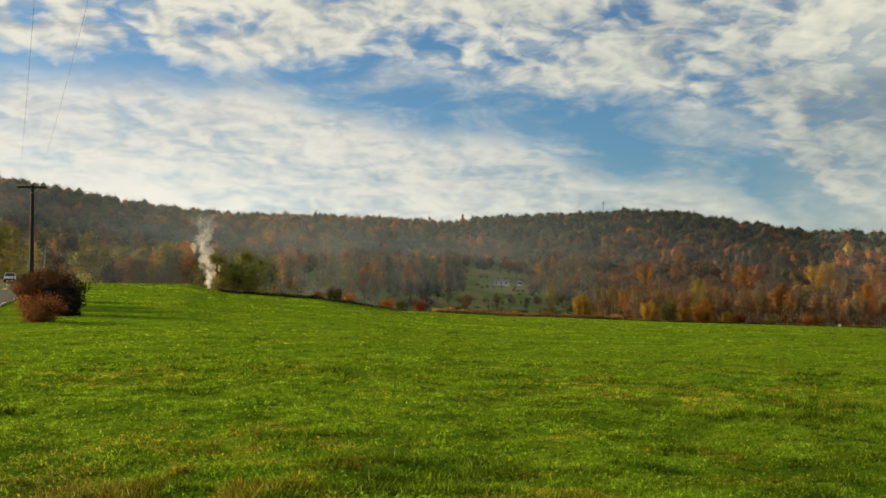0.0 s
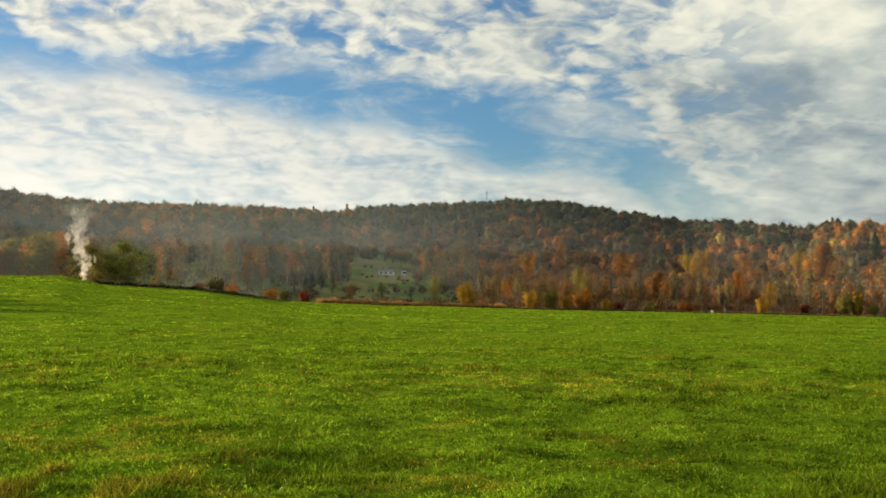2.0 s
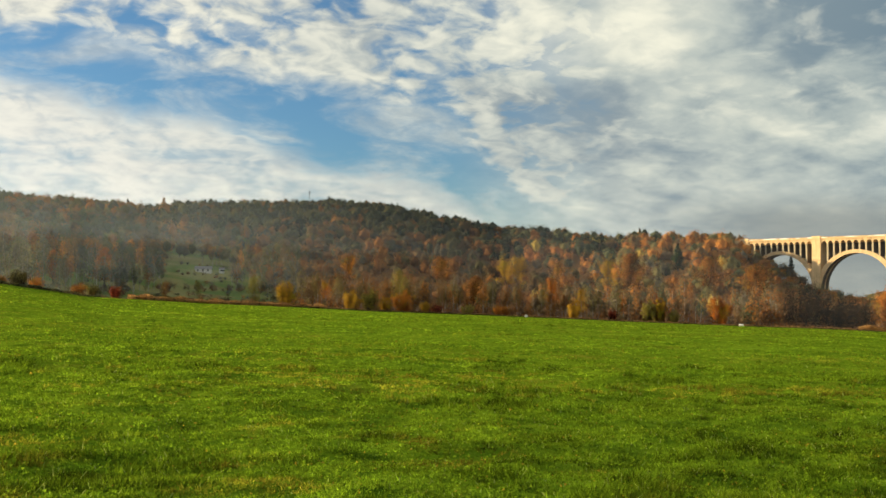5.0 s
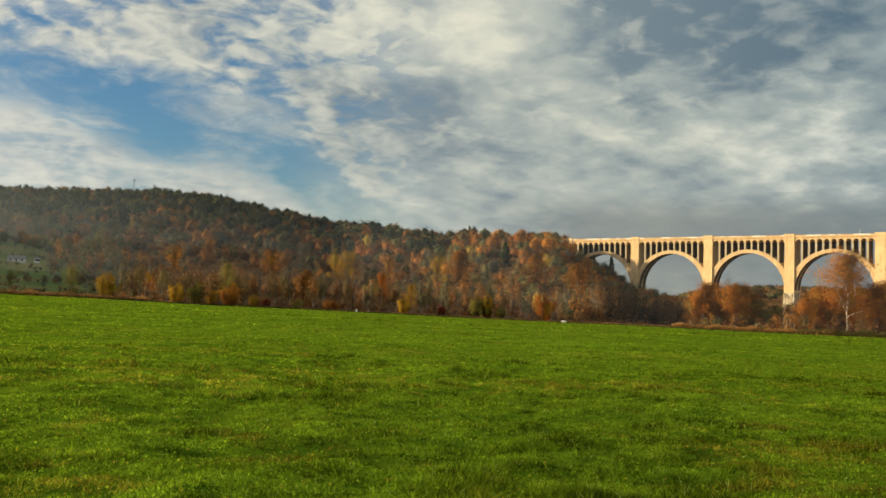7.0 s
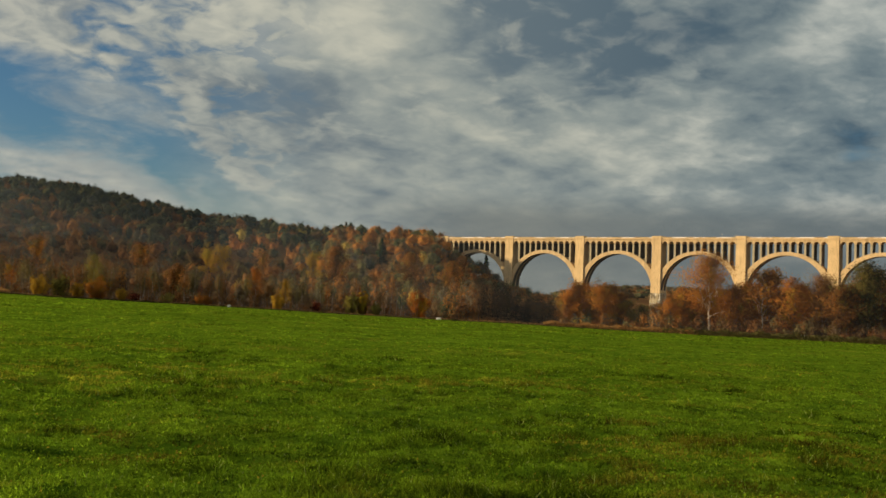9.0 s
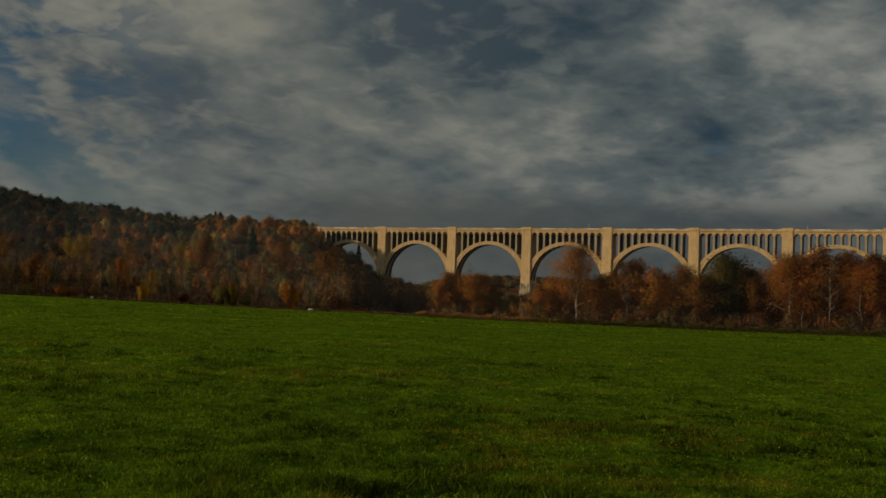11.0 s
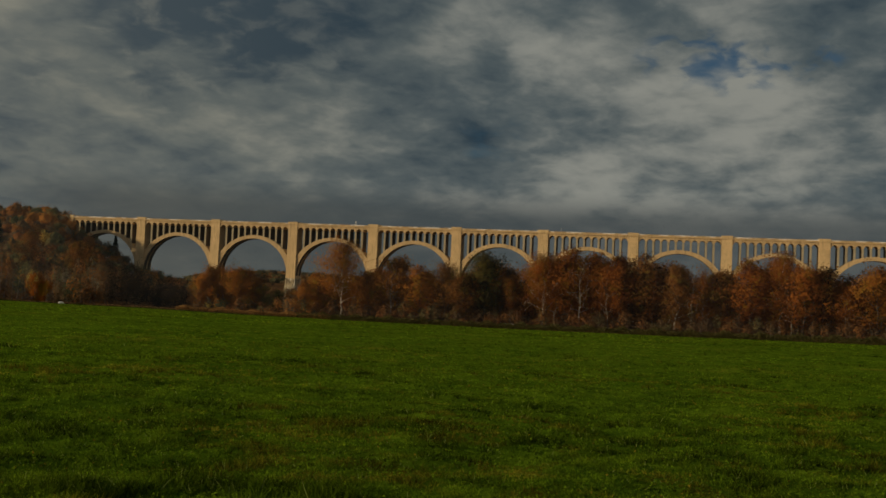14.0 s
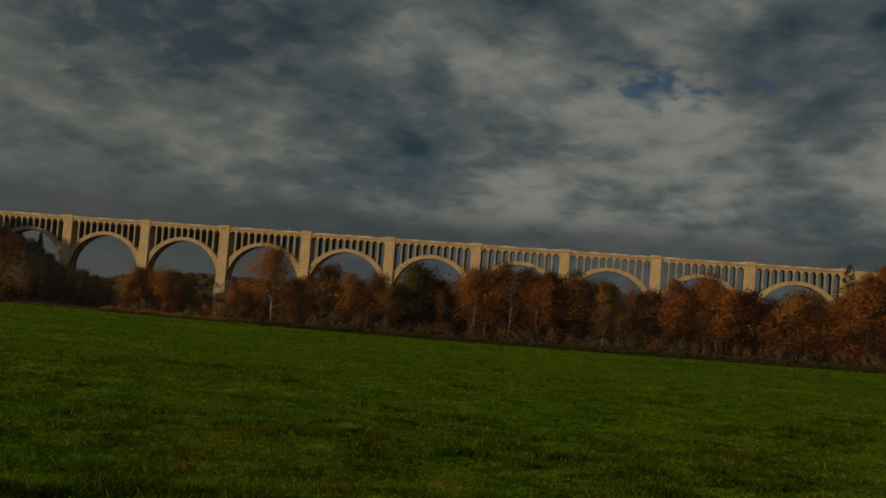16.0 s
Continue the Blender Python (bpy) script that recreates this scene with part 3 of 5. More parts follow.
PARAPET = box_mesh("parapet", CONCRETE, -SPAN / 2 + 0.02, SPAN / 2 - 0.02, -0.2, 0.2, DECK_Z + 0.5, DECK_Z + 1.1, 0.05)
COPING = box_mesh("coping", SCAR, -SPAN / 2 + 0.02, SPAN / 2 - 0.02, -0.32, 0.32, DECK_Z + 1.1, DECK_Z + 1.8, 0.04)


def pier_mesh(foot):
    bm = bmesh.new()
    w0, w1 = (PITCH - SPAN) / 2 - 0.15, (PITCH - SPAN) / 2 + 0.05
    d0, d1 = HALF + 0.55, HALF + 1.3
    rows = [(SPRING_Z - 1.2, w1, d1), (DECK_Z - 4.4, w0, d0), (DECK_Z + 0.5, w0, d0)]
    rings = []
    for z, w, d in rows:
        rings.append([bm.verts.new((sx * w, sy * d, z)) for sx, sy in ((-1, -1), (1, -1), (1, 1), (-1, 1))])
    for a, b in zip(rings, rings[1:]):
        for k in range(4):
            bm.faces.new((a[k], a[(k + 1) % 4], b[(k + 1) % 4], b[k]))
    bm.faces.new(rings[0][::-1])
    bm.faces.new(rings[-1])
    return bm_mesh("pier", bm, PIER_CONCRETE)


def footing_mesh(low):
    bm = bmesh.new()
    w, d = (PITCH - SPAN) / 2 + 0.2, HALF + 1.4
    rings = []
    for z, g in ((low, 1.0), (SPRING_Z - 6.5, 0.35), (SPRING_Z - 6.4, 0.0), (SPRING_Z - 1.2, 0.0)):
        rings.append([bm.verts.new((sx * (w + g), sy * (d + g), z)) for sx, sy in ((-1, -1), (1, -1), (1, 1), (-1, 1))])
    for a, b in zip(rings, rings[1:]):
        for k in range(4):
            bm.faces.new((a[k], a[(k + 1) % 4], b[(k + 1) % 4], b[k]))
    bm.faces.new(rings[0][::-1])
    bm.faces.new(rings[-1])
    return bm_mesh("footing", bm, ROUGH_CONCRETE)


PIER, FOOTING = pier_mesh(0), footing_mesh(-34)
w = (PITCH - SPAN) / 2
CAP = box_mesh("pier_cap", PIER_CONCRETE, -w - 0.15, w + 0.15, -HALF - 0.95, HALF + 0.95, DECK_Z + 0.5, DECK_Z + 2.6, 0.12)
BAND = box_mesh("pier_band", PIER_CONCRETE, -w - 0.02, w + 0.02, -HALF - 0.80, HALF + 0.80, DECK_Z - 4.7, DECK_Z - 4.25, 0.06)
for n in range(11):
    pier = part("pier", PIER, viaduct, m=Matrix.Translation((n * PITCH, 0, 0)))
    part("pier_cap", CAP, pier)
    part("pier_band", BAND, pier)
    part("footing", FOOTING, pier, "rough stained concrete footing")
for n in range(10):
    mid = (n + 0.5) * PITCH
    for y in (-HALF + 0.15, HALF - 4.25):
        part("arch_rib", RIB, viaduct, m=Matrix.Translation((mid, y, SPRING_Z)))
    for b in range(1, BAYS):
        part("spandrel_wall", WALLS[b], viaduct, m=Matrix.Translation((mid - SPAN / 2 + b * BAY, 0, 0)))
    for b in range(BAYS):
        part("spandrel_arch", HEADER, viaduct, m=Matrix.Translation((mid - SPAN / 2 + (b + 0.5) * BAY, 0, 0)))
    deck = part("deck", DECK, viaduct, m=Matrix.Translation((mid, 0, 0)))
    for y in (-HALF - 0.2, HALF + 0.2):
        rail = part("parapet", PARAPET, deck, m=Matrix.Translation((0, y, 0)))
        part("coping", COPING, deck, "pale weathered coping", m=Matrix.Translation((0, y, 0)))
for end, x0, x1 in (("near", -46, -w), ("far", 10 * PITCH + w, 10 * PITCH + 46)):
    part("abutment", box_mesh("abutment", CONCRETE, x0, x1, -HALF, HALF, 8, DECK_Z + 1.5, 0.15), viaduct, "plain concrete end wall")
# slim signal posts over the deck
for x in (3.46 * PITCH + 20, 6.2 * PITCH):
    part("signal_post", tube_mesh("signal_post", STEEL, [(x, -HALF + 0.6, DECK_Z + 0.5), (x, -HALF + 0.6, DECK_Z + 4.6)], 0.14, 6), viaduct, "slim grey signal post")


# ---------------------------------------------------------------- trees
def leaf_cards(centres, spreads, per, size, rng, flat=0.6):
    """Loose three-cornered leaf clumps scattered round centres, within a rounded spray."""
    n = len(centres) * per
    clump = np.repeat(np.asarray(centres, float), per, 0)
    s = np.repeat(np.asarray(spreads, float), per)
    d = rng.normal(0, 1, (n, 3))
    d /= np.linalg.norm(d, axis=1)[:, None]
    off = d * (rng.uniform(0.02, 1, n) ** 0.45 * 1.75)[:, None] * np.array((1, 1, flat))
    c = clump + off * s[:, None]
    hub = np.mean(np.asarray(centres, float), 0)
    reach = np.maximum(np.std(np.asarray(centres, float), 0), 0.1)
    way_out = (clump - hub) / reach * 0.6 + off * 0.42
    cards = tangent_cards(c, blended(way_out, rng, 0.45), size * rng.uniform(0.55, 1.3, (n, 1)), rng, 3)
    return cards, blended(way_out, rng, 0.11)


def grow(rng, height, spread, bare, limbs, lean=0.03, stout=0.0085):
    """Trunk, limbs and twig ends of a tree: tubes as (points, radii, sides), and tips."""
    tubes, tips = [], []
    r0 = height * (0.0135 if limbs > 18 and bare < 0.2 else stout)
    pts, rad = [Vector((0, 0, -0.8))], [r0 * 1.5]
    p = Vector((0, 0, 0))
    for i in range(1, 9):
        f = i / 8
        p = Vector((rng.normal(0, lean) * height * f, rng.normal(0, lean) * height * f, height * 0.93 * f))
        pts.append(p)
        rad.append(r0 * (1.06 - f) ** 0.85)
    tubes.append((pts, rad, 7))
    tips.append(pts[-1])

    def at(f):
        q = f * 8
        i = min(int(q), 7)
        return pts[i + 0].lerp(pts[i + 1], q - i) if i else pts[1] * (q)

    for k in range(limbs):
        f = bare + (0.94 - bare) * (k + rng.uniform(0, 1)) / limbs
        a = k * 2.4 + rng.uniform(-0.5, 0.5)
        shape = math.sin(math.pi * min(1, (f - bare) / (1 - bare) * 0.8 + 0.22)) ** 0.7
        length = spread * shape * rng.uniform(0.75, 1.15)
        start = at(f)
        up = rng.uniform(0.35, 0.95)
        q, limb = start.copy(), [start.copy()]
        d = Vector((math.cos(a), math.sin(a), up)).normalized()
        for j in range(3):
            d = (d + Vector(rng.normal(0, 0.22, 3)) + Vector((0, 0, 0.10))).normalized()
            q = q + d * length / 3
            limb.append(q.copy())
        lr = r0 * (1.05 - f) * 0.5 + 0.03
        tubes.append((limb, [lr, lr * 0.7, lr * 0.45, lr * 0.15], 4))
        for j in (1, 2, 3):
            tips.append(limb[j])
            for _ in range(2):
                e = limb[j] + Vector((d.x, d.y, d.z * 0.6)) * length * 0.12 + Vector(rng.normal(0, 1, 3)) * length * 0.24
                tubes.append(([limb[j], limb[j].lerp(e, 0.5) + Vector((0, 0, 0.15)), e], [lr * 0.35, lr * 0.22, lr * 0.08], 3))
                tips.append(e)
    return tubes, tips


def leafy(cards, mat):
    return fast_mesh("crown", cards[0], 3, mat, cards[1])


SHAPES = {
    # height, spread, bare share of the trunk, limbs, clumps a tip, clump size, scatter
    "broad": (20, 7.5, 0.10, 20, 34, 0.25, 1.5),
    "oval": (22, 5.6, 0.12, 22, 32, 0.25, 1.4),
    "tall": (24, 3.6, 0.14, 24, 26, 0.24, 1.2),
    "sycamore": (28, 9.2, 0.22, 20, 84, 0.27, 2.0),
    "thin": (24, 5.0, 0.22, 18, 32, 0.23, 1.5),
    "high": (22, 5.0, 0.55, 9, 34, 0.25, 0.85),
    "bare": (22, 5.5, 0.22, 22, 5, 0.24, 1.30),
}
tree_cache = {}


def tree_parts(shape, seed, colour, pale):
    key = (shape, seed)
    if key not in tree_cache:
        h, spread, bare, limbs, per, size, scatter = SHAPES[shape]
        rng = np.random.default_rng(seed * 77 + len(shape))
        tubes, tips = grow(rng, h, spread, bare, limbs, stout=0.0135 if shape == "sycamore" else 0.0085)
        verts, faces = [], []
        for pts, rad, sides in tubes:
            tube(verts, faces, pts, rad, sides)
        cards = leaf_cards([tuple(t) for t in tips], [scatter] * len(tips), per, size, rng, 0.8)
        if shape in ("broad", "oval", "tall"):
            # denser sprays close to the limbs
            inner = leaf_cards([tuple(t) for t in tips], [scatter * 0.7] * len(tips), 6, size * 2.0, rng, 0.8)
            cards = (np.concatenate([cards[0], inner[0]]), np.concatenate([cards[1], inner[1]]))
        tree_cache[key] = (verts, faces, cards)
    return tree_cache[key]


planted = {}


def plant(shape, seed, colour, pale, label, x, y, z, height, turn=0.0, wide=1.0, name="tree", group="valley trees"):
    """Plants a tree of a given shape and colour; alike ones share their meshes."""
    key = (shape, seed, colour, pale, label)
    s = height / SHAPES[shape][0]
    scale = Vector((s * wide, s * wide, s))
    if key not in planted:
        verts, faces, cards = tree_parts(shape, seed, colour, pale)
        thing = holder(name, Matrix.LocRotScale((x, y, z), Euler((0, 0, turn)), scale), label, "tree", group)
        part("trunk", mesh_from("trunk", verts, faces, [PALE_BARK if shape == "sycamore" else HOARY_BARK if pale else BARK], smooth=True), thing,
             "pale mottled trunk and limbs" if pale else "grey-brown trunk and limbs")
        part("crown", leafy(cards, LEAF[colour]), thing)
        planted[key] = (thing, scale)
        return thing
    first, s0 = planted[key]
    rel = Vector((scale.x / s0.x, scale.y / s0.y, scale.z / s0.z))
    return copy_thing(first, Matrix.LocRotScale((x, y, z), Euler((0, 0, turn)), rel))


def conifer(x, y, z, height, wide=0.3, label="dark green pine rising over the woods"):
    rng = np.random.default_rng(int(abs(x) * 10))
    thing = holder("pine_tree", Matrix.Translation((x, y, z)), label, "tree", "pines")
    part("trunk", tube_mesh("trunk", BARK, [(0, 0, -0.5), (0.05, 0, height * 0.5), (0, 0, height * 0.98)], [height * 0.016, height * 0.01, 0.03], 7), thing)
    centres, spreads = [], []
    for i in range(26):
        f = 0.14 + 0.85 * i / 25
        reach = height * wide * (1.02 - f) ** 0.8
        for k in range(7):
            a = rng.uniform(0, 6.28)
            q = rng.uniform(0.3, 1.0) * reach
            centres.append((q * math.cos(a), q * math.sin(a), height * f - q * 0.15))
            spreads.append(0.35 + reach * 0.10)
    part("crown", leafy(leaf_cards(centres, spreads, 34, 0.36, rng, 0.5), LEAF["pine"]), thing)
    return thing


def shrub(name, label, colour, x, y, z, width, height, seed, group="shrubs", size=0.0):
    """A many-stemmed bush with an uneven crown."""
    rng = np.random.default_rng(seed + 5)
    thing = holder(name, Matrix.Translation((x, y, z)), label, "shrub", group)
    verts, faces, centres, spreads = [], [], [], []
    for k in range(16):
        a = k * 2.4 + rng.uniform(-0.3, 0.3)
        q = width * 0.5 * math.sqrt((k + 0.5) / 16) * rng.uniform(0.7, 1.05)
        top = height * (1 - 0.45 * (q / (width * 0.5)) ** 2) * rng.uniform(0.72, 1.05)
        root = Vector((q * 0.3 * math.cos(a), q * 0.3 * math.sin(a), -0.3))
        tip = Vector((q * math.cos(a), q * math.sin(a), top * 0.9))
        mid = root.lerp(tip, 0.55) + Vector(rng.normal(0, 0.06, 3)) * height
        tube(verts, faces, [root, mid, tip], [0.012 * height, 0.008 * height, 0.003 * height], 4)
        for f in (0.12, 0.3, 0.45, 0.6, 0.75, 0.88, 1.0):
            c = root.lerp(tip, f) + Vector(rng.normal(0, 0.05, 3)) * height
            centres.append((c.x * (1.15 - 0.15 * f), c.y * (1.15 - 0.15 * f), max(c.z, 0.1)))
            spreads.append(width * 0.075)
    part("stems", mesh_from("stems", verts, faces, [BARK]), thing)
    part("crown", leafy(leaf_cards(centres, spreads, 64, size or max(0.075, height * 0.025), rng, 0.9), LEAF[colour]), thing)
    return thing


# ---------------------------------------------------------------- woods on the hills (uncountable)
TONES = {
    "rust": (0.225, 0.098, 0.032), "orange": (0.335, 0.150, 0.036), "yellow": (0.34, 0.26, 0.06), "olive": (0.120, 0.115, 0.052),
    "green": (0.062, 0.080, 0.045), "brown": (0.130, 0.089, 0.049), "grey": (0.112, 0.107, 0.084), "dark": (0.062, 0.046, 0.034),
    "pine": (0.030, 0.046, 0.030), "dusk": (0.076, 0.088, 0.076), "hedge": (0.128, 0.120, 0.040), "straw": (0.37, 0.215, 0.080),
}
MIXES = {
    "haze": (("brown", 4), ("grey", 0.8), ("dusk", 3), ("olive", 3), ("green", 6), ("rust", 2.6), ("orange", 0.9)),
    "crest": (("pine", 4), ("green", 7), ("dusk", 2.5), ("olive", 2.0), ("brown", 1.5), ("rust", 2.4), ("orange", 0.5)),
    "slope": (("grey", 0.6), ("dusk", 2.5), ("brown", 5), ("green", 4.5), ("rust", 4.2), ("orange", 1.2), ("olive", 2.5)),
    "blaze": (("rust", 5), ("orange", 2.7), ("brown", 3.8), ("grey", 1.3), ("olive", 3.2), ("green", 2.2), ("yellow", 0.3)),
    "foot": (("grey", 2), ("brown", 5), ("dark", 2), ("rust", 3.5), ("olive", 4), ("orange", 0.8)),
    "under": (("brown", 4), ("rust", 4.5), ("dark", 2.5), ("olive", 2)),
    "thicket": (("dark", 8), ("brown", 2.0), ("rust", 0.6)),
}


# each zone's tree colours are brightened, standing in for haze and softer shade
ZONE_LIFT = {"haze": 1.8, "slope": 1.56, "blaze": 2.15, "foot": 1.58, "crest": 1.35, "under": 1.9}


def unit_ball():
    """Corners of the triangles of a small round body."""
    bm = bmesh.new()
    bmesh.ops.create_icosphere(bm, subdivisions=1, radius=1.0)
    made = np.array([tuple(v.co) for f in bm.faces for v in f.verts])
    bm.free()
    return made


BALL = unit_ball()


def woods(name, label, places, fill, mixes, seed, trunks=0.5, tall=(12, 17), wide=(3.6, 7.0), card=1.0, low=0.60, body=0.0, stems=None):
    rng = np.random.default_rng(seed)
    n = len(places)
    h = rng.uniform(*tall, n)
    w = rng.uniform(*wide, n)
    h *= rng.uniform(0.72, 1.12, n)
    tone = np.empty((n, 3))
    for i, mix in enumerate(mixes):
        names = [k for k, _ in MIXES[mix]]
        weights = np.array([v for _, v in MIXES[mix]], float)
        pick = names[rng.choice(len(names), p=weights / weights.sum())]
        tone[i] = np.array(TONES[pick]) * rng.uniform(0.86, 1.14) * ZONE_LIFT.get(mix, 1.0)
        mean = sum(np.array(TONES[k]) * v for k, v in MIXES[mix]) / weights.sum() * ZONE_LIFT.get(mix, 1.0)
        even = {"haze": 0.22, "blaze": 0.10}.get(mix, 0.34)
        tone[i] = tone[i] * (1 - even) + mean * even
        if pick == "pine":
            w[i] *= 0.85
            h[i] *= 1.03
    # each crown is a lumpy mass with loose clumps on it, finer where the woods come near
    far = np.hypot(places[:, 0], places[:, 1])
    size = np.maximum(far * 0.00070, 0.30) * card
    mid = places + np.array((0, 0, 1)) * (h * low)[:, None]
    half = np.stack([w, w, h * (1 - low)], 1)
    turn = rng.uniform(0, 6, (n, 3))

    def lobes(d, who):
        angle = np.arctan2(d[:, 1], d[:, 0])
        return (1 + 0.14 * np.sin(2 * angle + turn[who, 0]) + 0.13 * np.sin(4 * d[:, 2] + 2 * angle + turn[who, 1])
                + 0.10 * np.sin(7 * angle + 4 * d[:, 2] + turn[who, 2]))[:, None]

    thing = holder(name, Matrix.Identity(4), label, "woods", kind="stuff")
    each = np.clip(fill * 112 * (w * h / 75) / (size / 0.84) ** 1.4, 24, 200).astype(int)
    # outer clumps over a rounded body of inner leaves and twigs
    who = np.repeat(np.arange(n), each)
    m = len(who)
    d = rng.normal(0, 1, (m, 3))
    d[:, 2] += 0.35
    d /= np.linalg.norm(d, axis=1)[:, None]
    c = mid[who] + d * lobes(d, who) * half[who] * (rng.uniform(0.35, 1.0, m) ** 0.5)[:, None]
    verts = tangent_cards(c, blended(d / half[who] * w[who][:, None], rng, 0.22), size[who][:, None] * rng.uniform(0.6, 1.35, (m, 1)), rng, 3)
    out = blended(d * 0.8 + np.array((0, 0, 0.22)), rng, 0.13)
    tones = tone[who] * rng.uniform(0.93, 1.08, (m, 1))
    if not body:
        who = np.repeat(np.arange(n), each // 3)
        m = len(who)
        d = rng.normal(0, 1, (m, 3))
        d /= np.linalg.norm(d, axis=1)[:, None]
        c = mid[who] + d * half[who] * rng.uniform(0.1, 0.8, (m, 1))
        verts = np.concatenate([verts, tangent_cards(c, blended(d, rng, 0.4), size[who][:, None] * rng.uniform(1.1, 2.2, (m, 1)), rng, 3)])
        out = np.concatenate([out, blended(d * 0.8 + np.array((0, 0, 0.22)), rng, 0.13)])
        tones = np.concatenate([tones, tone[who] * rng.uniform(0.9, 1.05, (m, 1))])
    else:
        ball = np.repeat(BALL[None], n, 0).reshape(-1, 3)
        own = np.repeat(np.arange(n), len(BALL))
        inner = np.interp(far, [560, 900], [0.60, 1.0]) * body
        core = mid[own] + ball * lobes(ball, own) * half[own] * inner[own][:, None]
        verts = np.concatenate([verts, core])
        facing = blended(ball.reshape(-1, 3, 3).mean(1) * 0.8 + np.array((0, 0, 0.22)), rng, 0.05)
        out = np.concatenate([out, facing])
        # the inner body is toned darker, as shade inside the crown
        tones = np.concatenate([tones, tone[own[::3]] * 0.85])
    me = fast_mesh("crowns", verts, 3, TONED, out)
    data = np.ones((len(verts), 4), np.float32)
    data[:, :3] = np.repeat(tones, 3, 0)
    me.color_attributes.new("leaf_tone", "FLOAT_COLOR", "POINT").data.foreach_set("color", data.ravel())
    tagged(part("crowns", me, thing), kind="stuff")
    keep = rng.uniform(0, 1, n) < trunks
    base, hh = places[keep], h[keep]
    tips = base + np.stack([rng.normal(0, 0.5, len(base)), rng.normal(0, 0.5, len(base)), hh * 0.9], 1)
    quads = []
    for i in range(3):
        o0 = np.array((math.cos(i * 2.094), math.sin(i * 2.094), 0.0))
        o1 = np.array((math.cos(i * 2.094 + 2.094), math.sin(i * 2.094 + 2.094), 0.0))
        quads.append(np.stack([base + o0 * 0.17, base + o1 * 0.17, tips + o1 * 0.06, tips + o0 * 0.06], 1))
    me = fast_mesh("trunks", np.concatenate(quads).reshape(-1, 3), 4, stems or GREY_BARK)
    tagged(part("trunks", me, thing, "thin grey trunks"), kind="stuff")
    return thing


GREY_BARK = bark("grey_woodland_bark", (0.125, 0.105, 0.082), (0.06, 0.05, 0.04))


def scatter(az0, az1, r_low, r_high, spacing, seed):
    """Places over a sector; r_low and r_high are functions of the heading."""
    rng = np.random.default_rng(seed)
    far = max(r_high(a) for a in np.linspace(az0, az1, 40))
    near = min(r_low(a) for a in np.linspace(az0, az1, 40))
    area = 0.5 * radians(az1 - az0) * (far * far - near * near)
    n = int(area / spacing ** 2)
    az = rng.uniform(az0, az1, n)
    r = np.sqrt(rng.uniform(near * near, far * far, n))
    lo = np.array([r_low(a) for a in az])
    hi = np.array([r_high(a) for a in az])
    ok = (r > lo) & (r < hi)
    az, r = az[ok], r[ok]
    x, y = r * np.sin(np.radians(az)), r * np.cos(np.radians(az))
    return np.stack([x, y, land(x, y)], 1), az, r


def edge_r(a):
    return float(np.interp(a, EDGE_AZ, EDGE_R))


def top_r(a):
    return float(np.interp(a, TOP_AZ, TOP_R))


def hill_start(a):
    open_land = np.interp(a, [-24, -21, -7, -4, 5, 8, 10], [230, 260, 290, 270, 250, 160, 105])
    return edge_r(a) + float(open_land)


def hill_mix(places, az, r, seed):
    """Which mix of trees grows where: pines on the crest, bare woods on the slope, colour at the foot."""
    rng = np.random.default_rng(seed)
    patch = lattice(places[:, 0], places[:, 1], 70.0, 21) * 0.6 + lattice(places[:, 0], places[:, 1], 28.0, 22) * 0.4
    out = []
    for a, q, k in zip(az, r, patch):
        f = (q - edge_r(a)) / max(top_r(a) - edge_r(a), 1) + (k - 0.5) * 0.35
        roll = rng.uniform()
        if a > 70:
            out.append("blaze")
        elif a < 0:
            out.append("haze" if roll < 0.75 else "slope")
        elif a < 21:
            out.append("crest" if f > 0.55 else "slope" if f > 0.30 or roll < 0.5 else "foot")
        else:
            blaze = (a - 20.5) / 9 + (k - 0.5)
            out.append("blaze" if roll < blaze else "crest" if f > 0.6 else "slope")
    return out


def off_clearing(pl, az, r):
    """Leaves out trees that would hide the farmhouse's clearing or the pine from the camera."""
    ok = ~((az > 1.2) & (az < 4.7) & (r < 672)) & ~((az > 28.9) & (az < 30.0) & (r > 680) & (r < 755))
    return pl[ok], az[ok], r[ok]


pl, az, r = scatter(-27, 34.5, hill_start, lambda a: top_r(a) + 48, 10.8, 3)
pl, az, r = off_clearing(pl, az, r)
woods("hillside_woods", "autumn woods in brown, rust and dark green on the hills", pl, 1.0, hill_mix(pl, az, r, 4), 5, 0.25, body=0.80)
pl, az, r = scatter(-26, 34.0, lambda a: top_r(a) - 75, lambda a: top_r(a) + 40, 9.5, 61)
woods("ridge_brush", "dense low brush under the trees along the ridge", pl, 0.9, ["crest" if 3 < a < 24 else "slope" for a in az], 62, 0.0, (5, 9), (3.5, 5.5), 1.5, 0.42, 0.80)
pl, az, r = scatter(8.5, 34.5, lambda a: edge_r(a) + 30, lambda a: edge_r(a) + 112, 7.2, 7)
rng = np.random.default_rng(17)
woods("valley_woods", "tall half-bare trees at the foot of the hill", pl, 0.8, ["blaze" if rng.uniform() < (a - 14) / 24 else "foot" for a in az], 18, 0.9, (13, 21), (2.0, 3.6), 1.0, 0.62, 0.0, HOARY_BARK)
pl, az, r = scatter(-22, 8.5, lambda a: edge_r(a) + 150, lambda a: edge_r(a) + 300, 9.5, 27)
pl, az, r = off_clearing(pl, az, r)
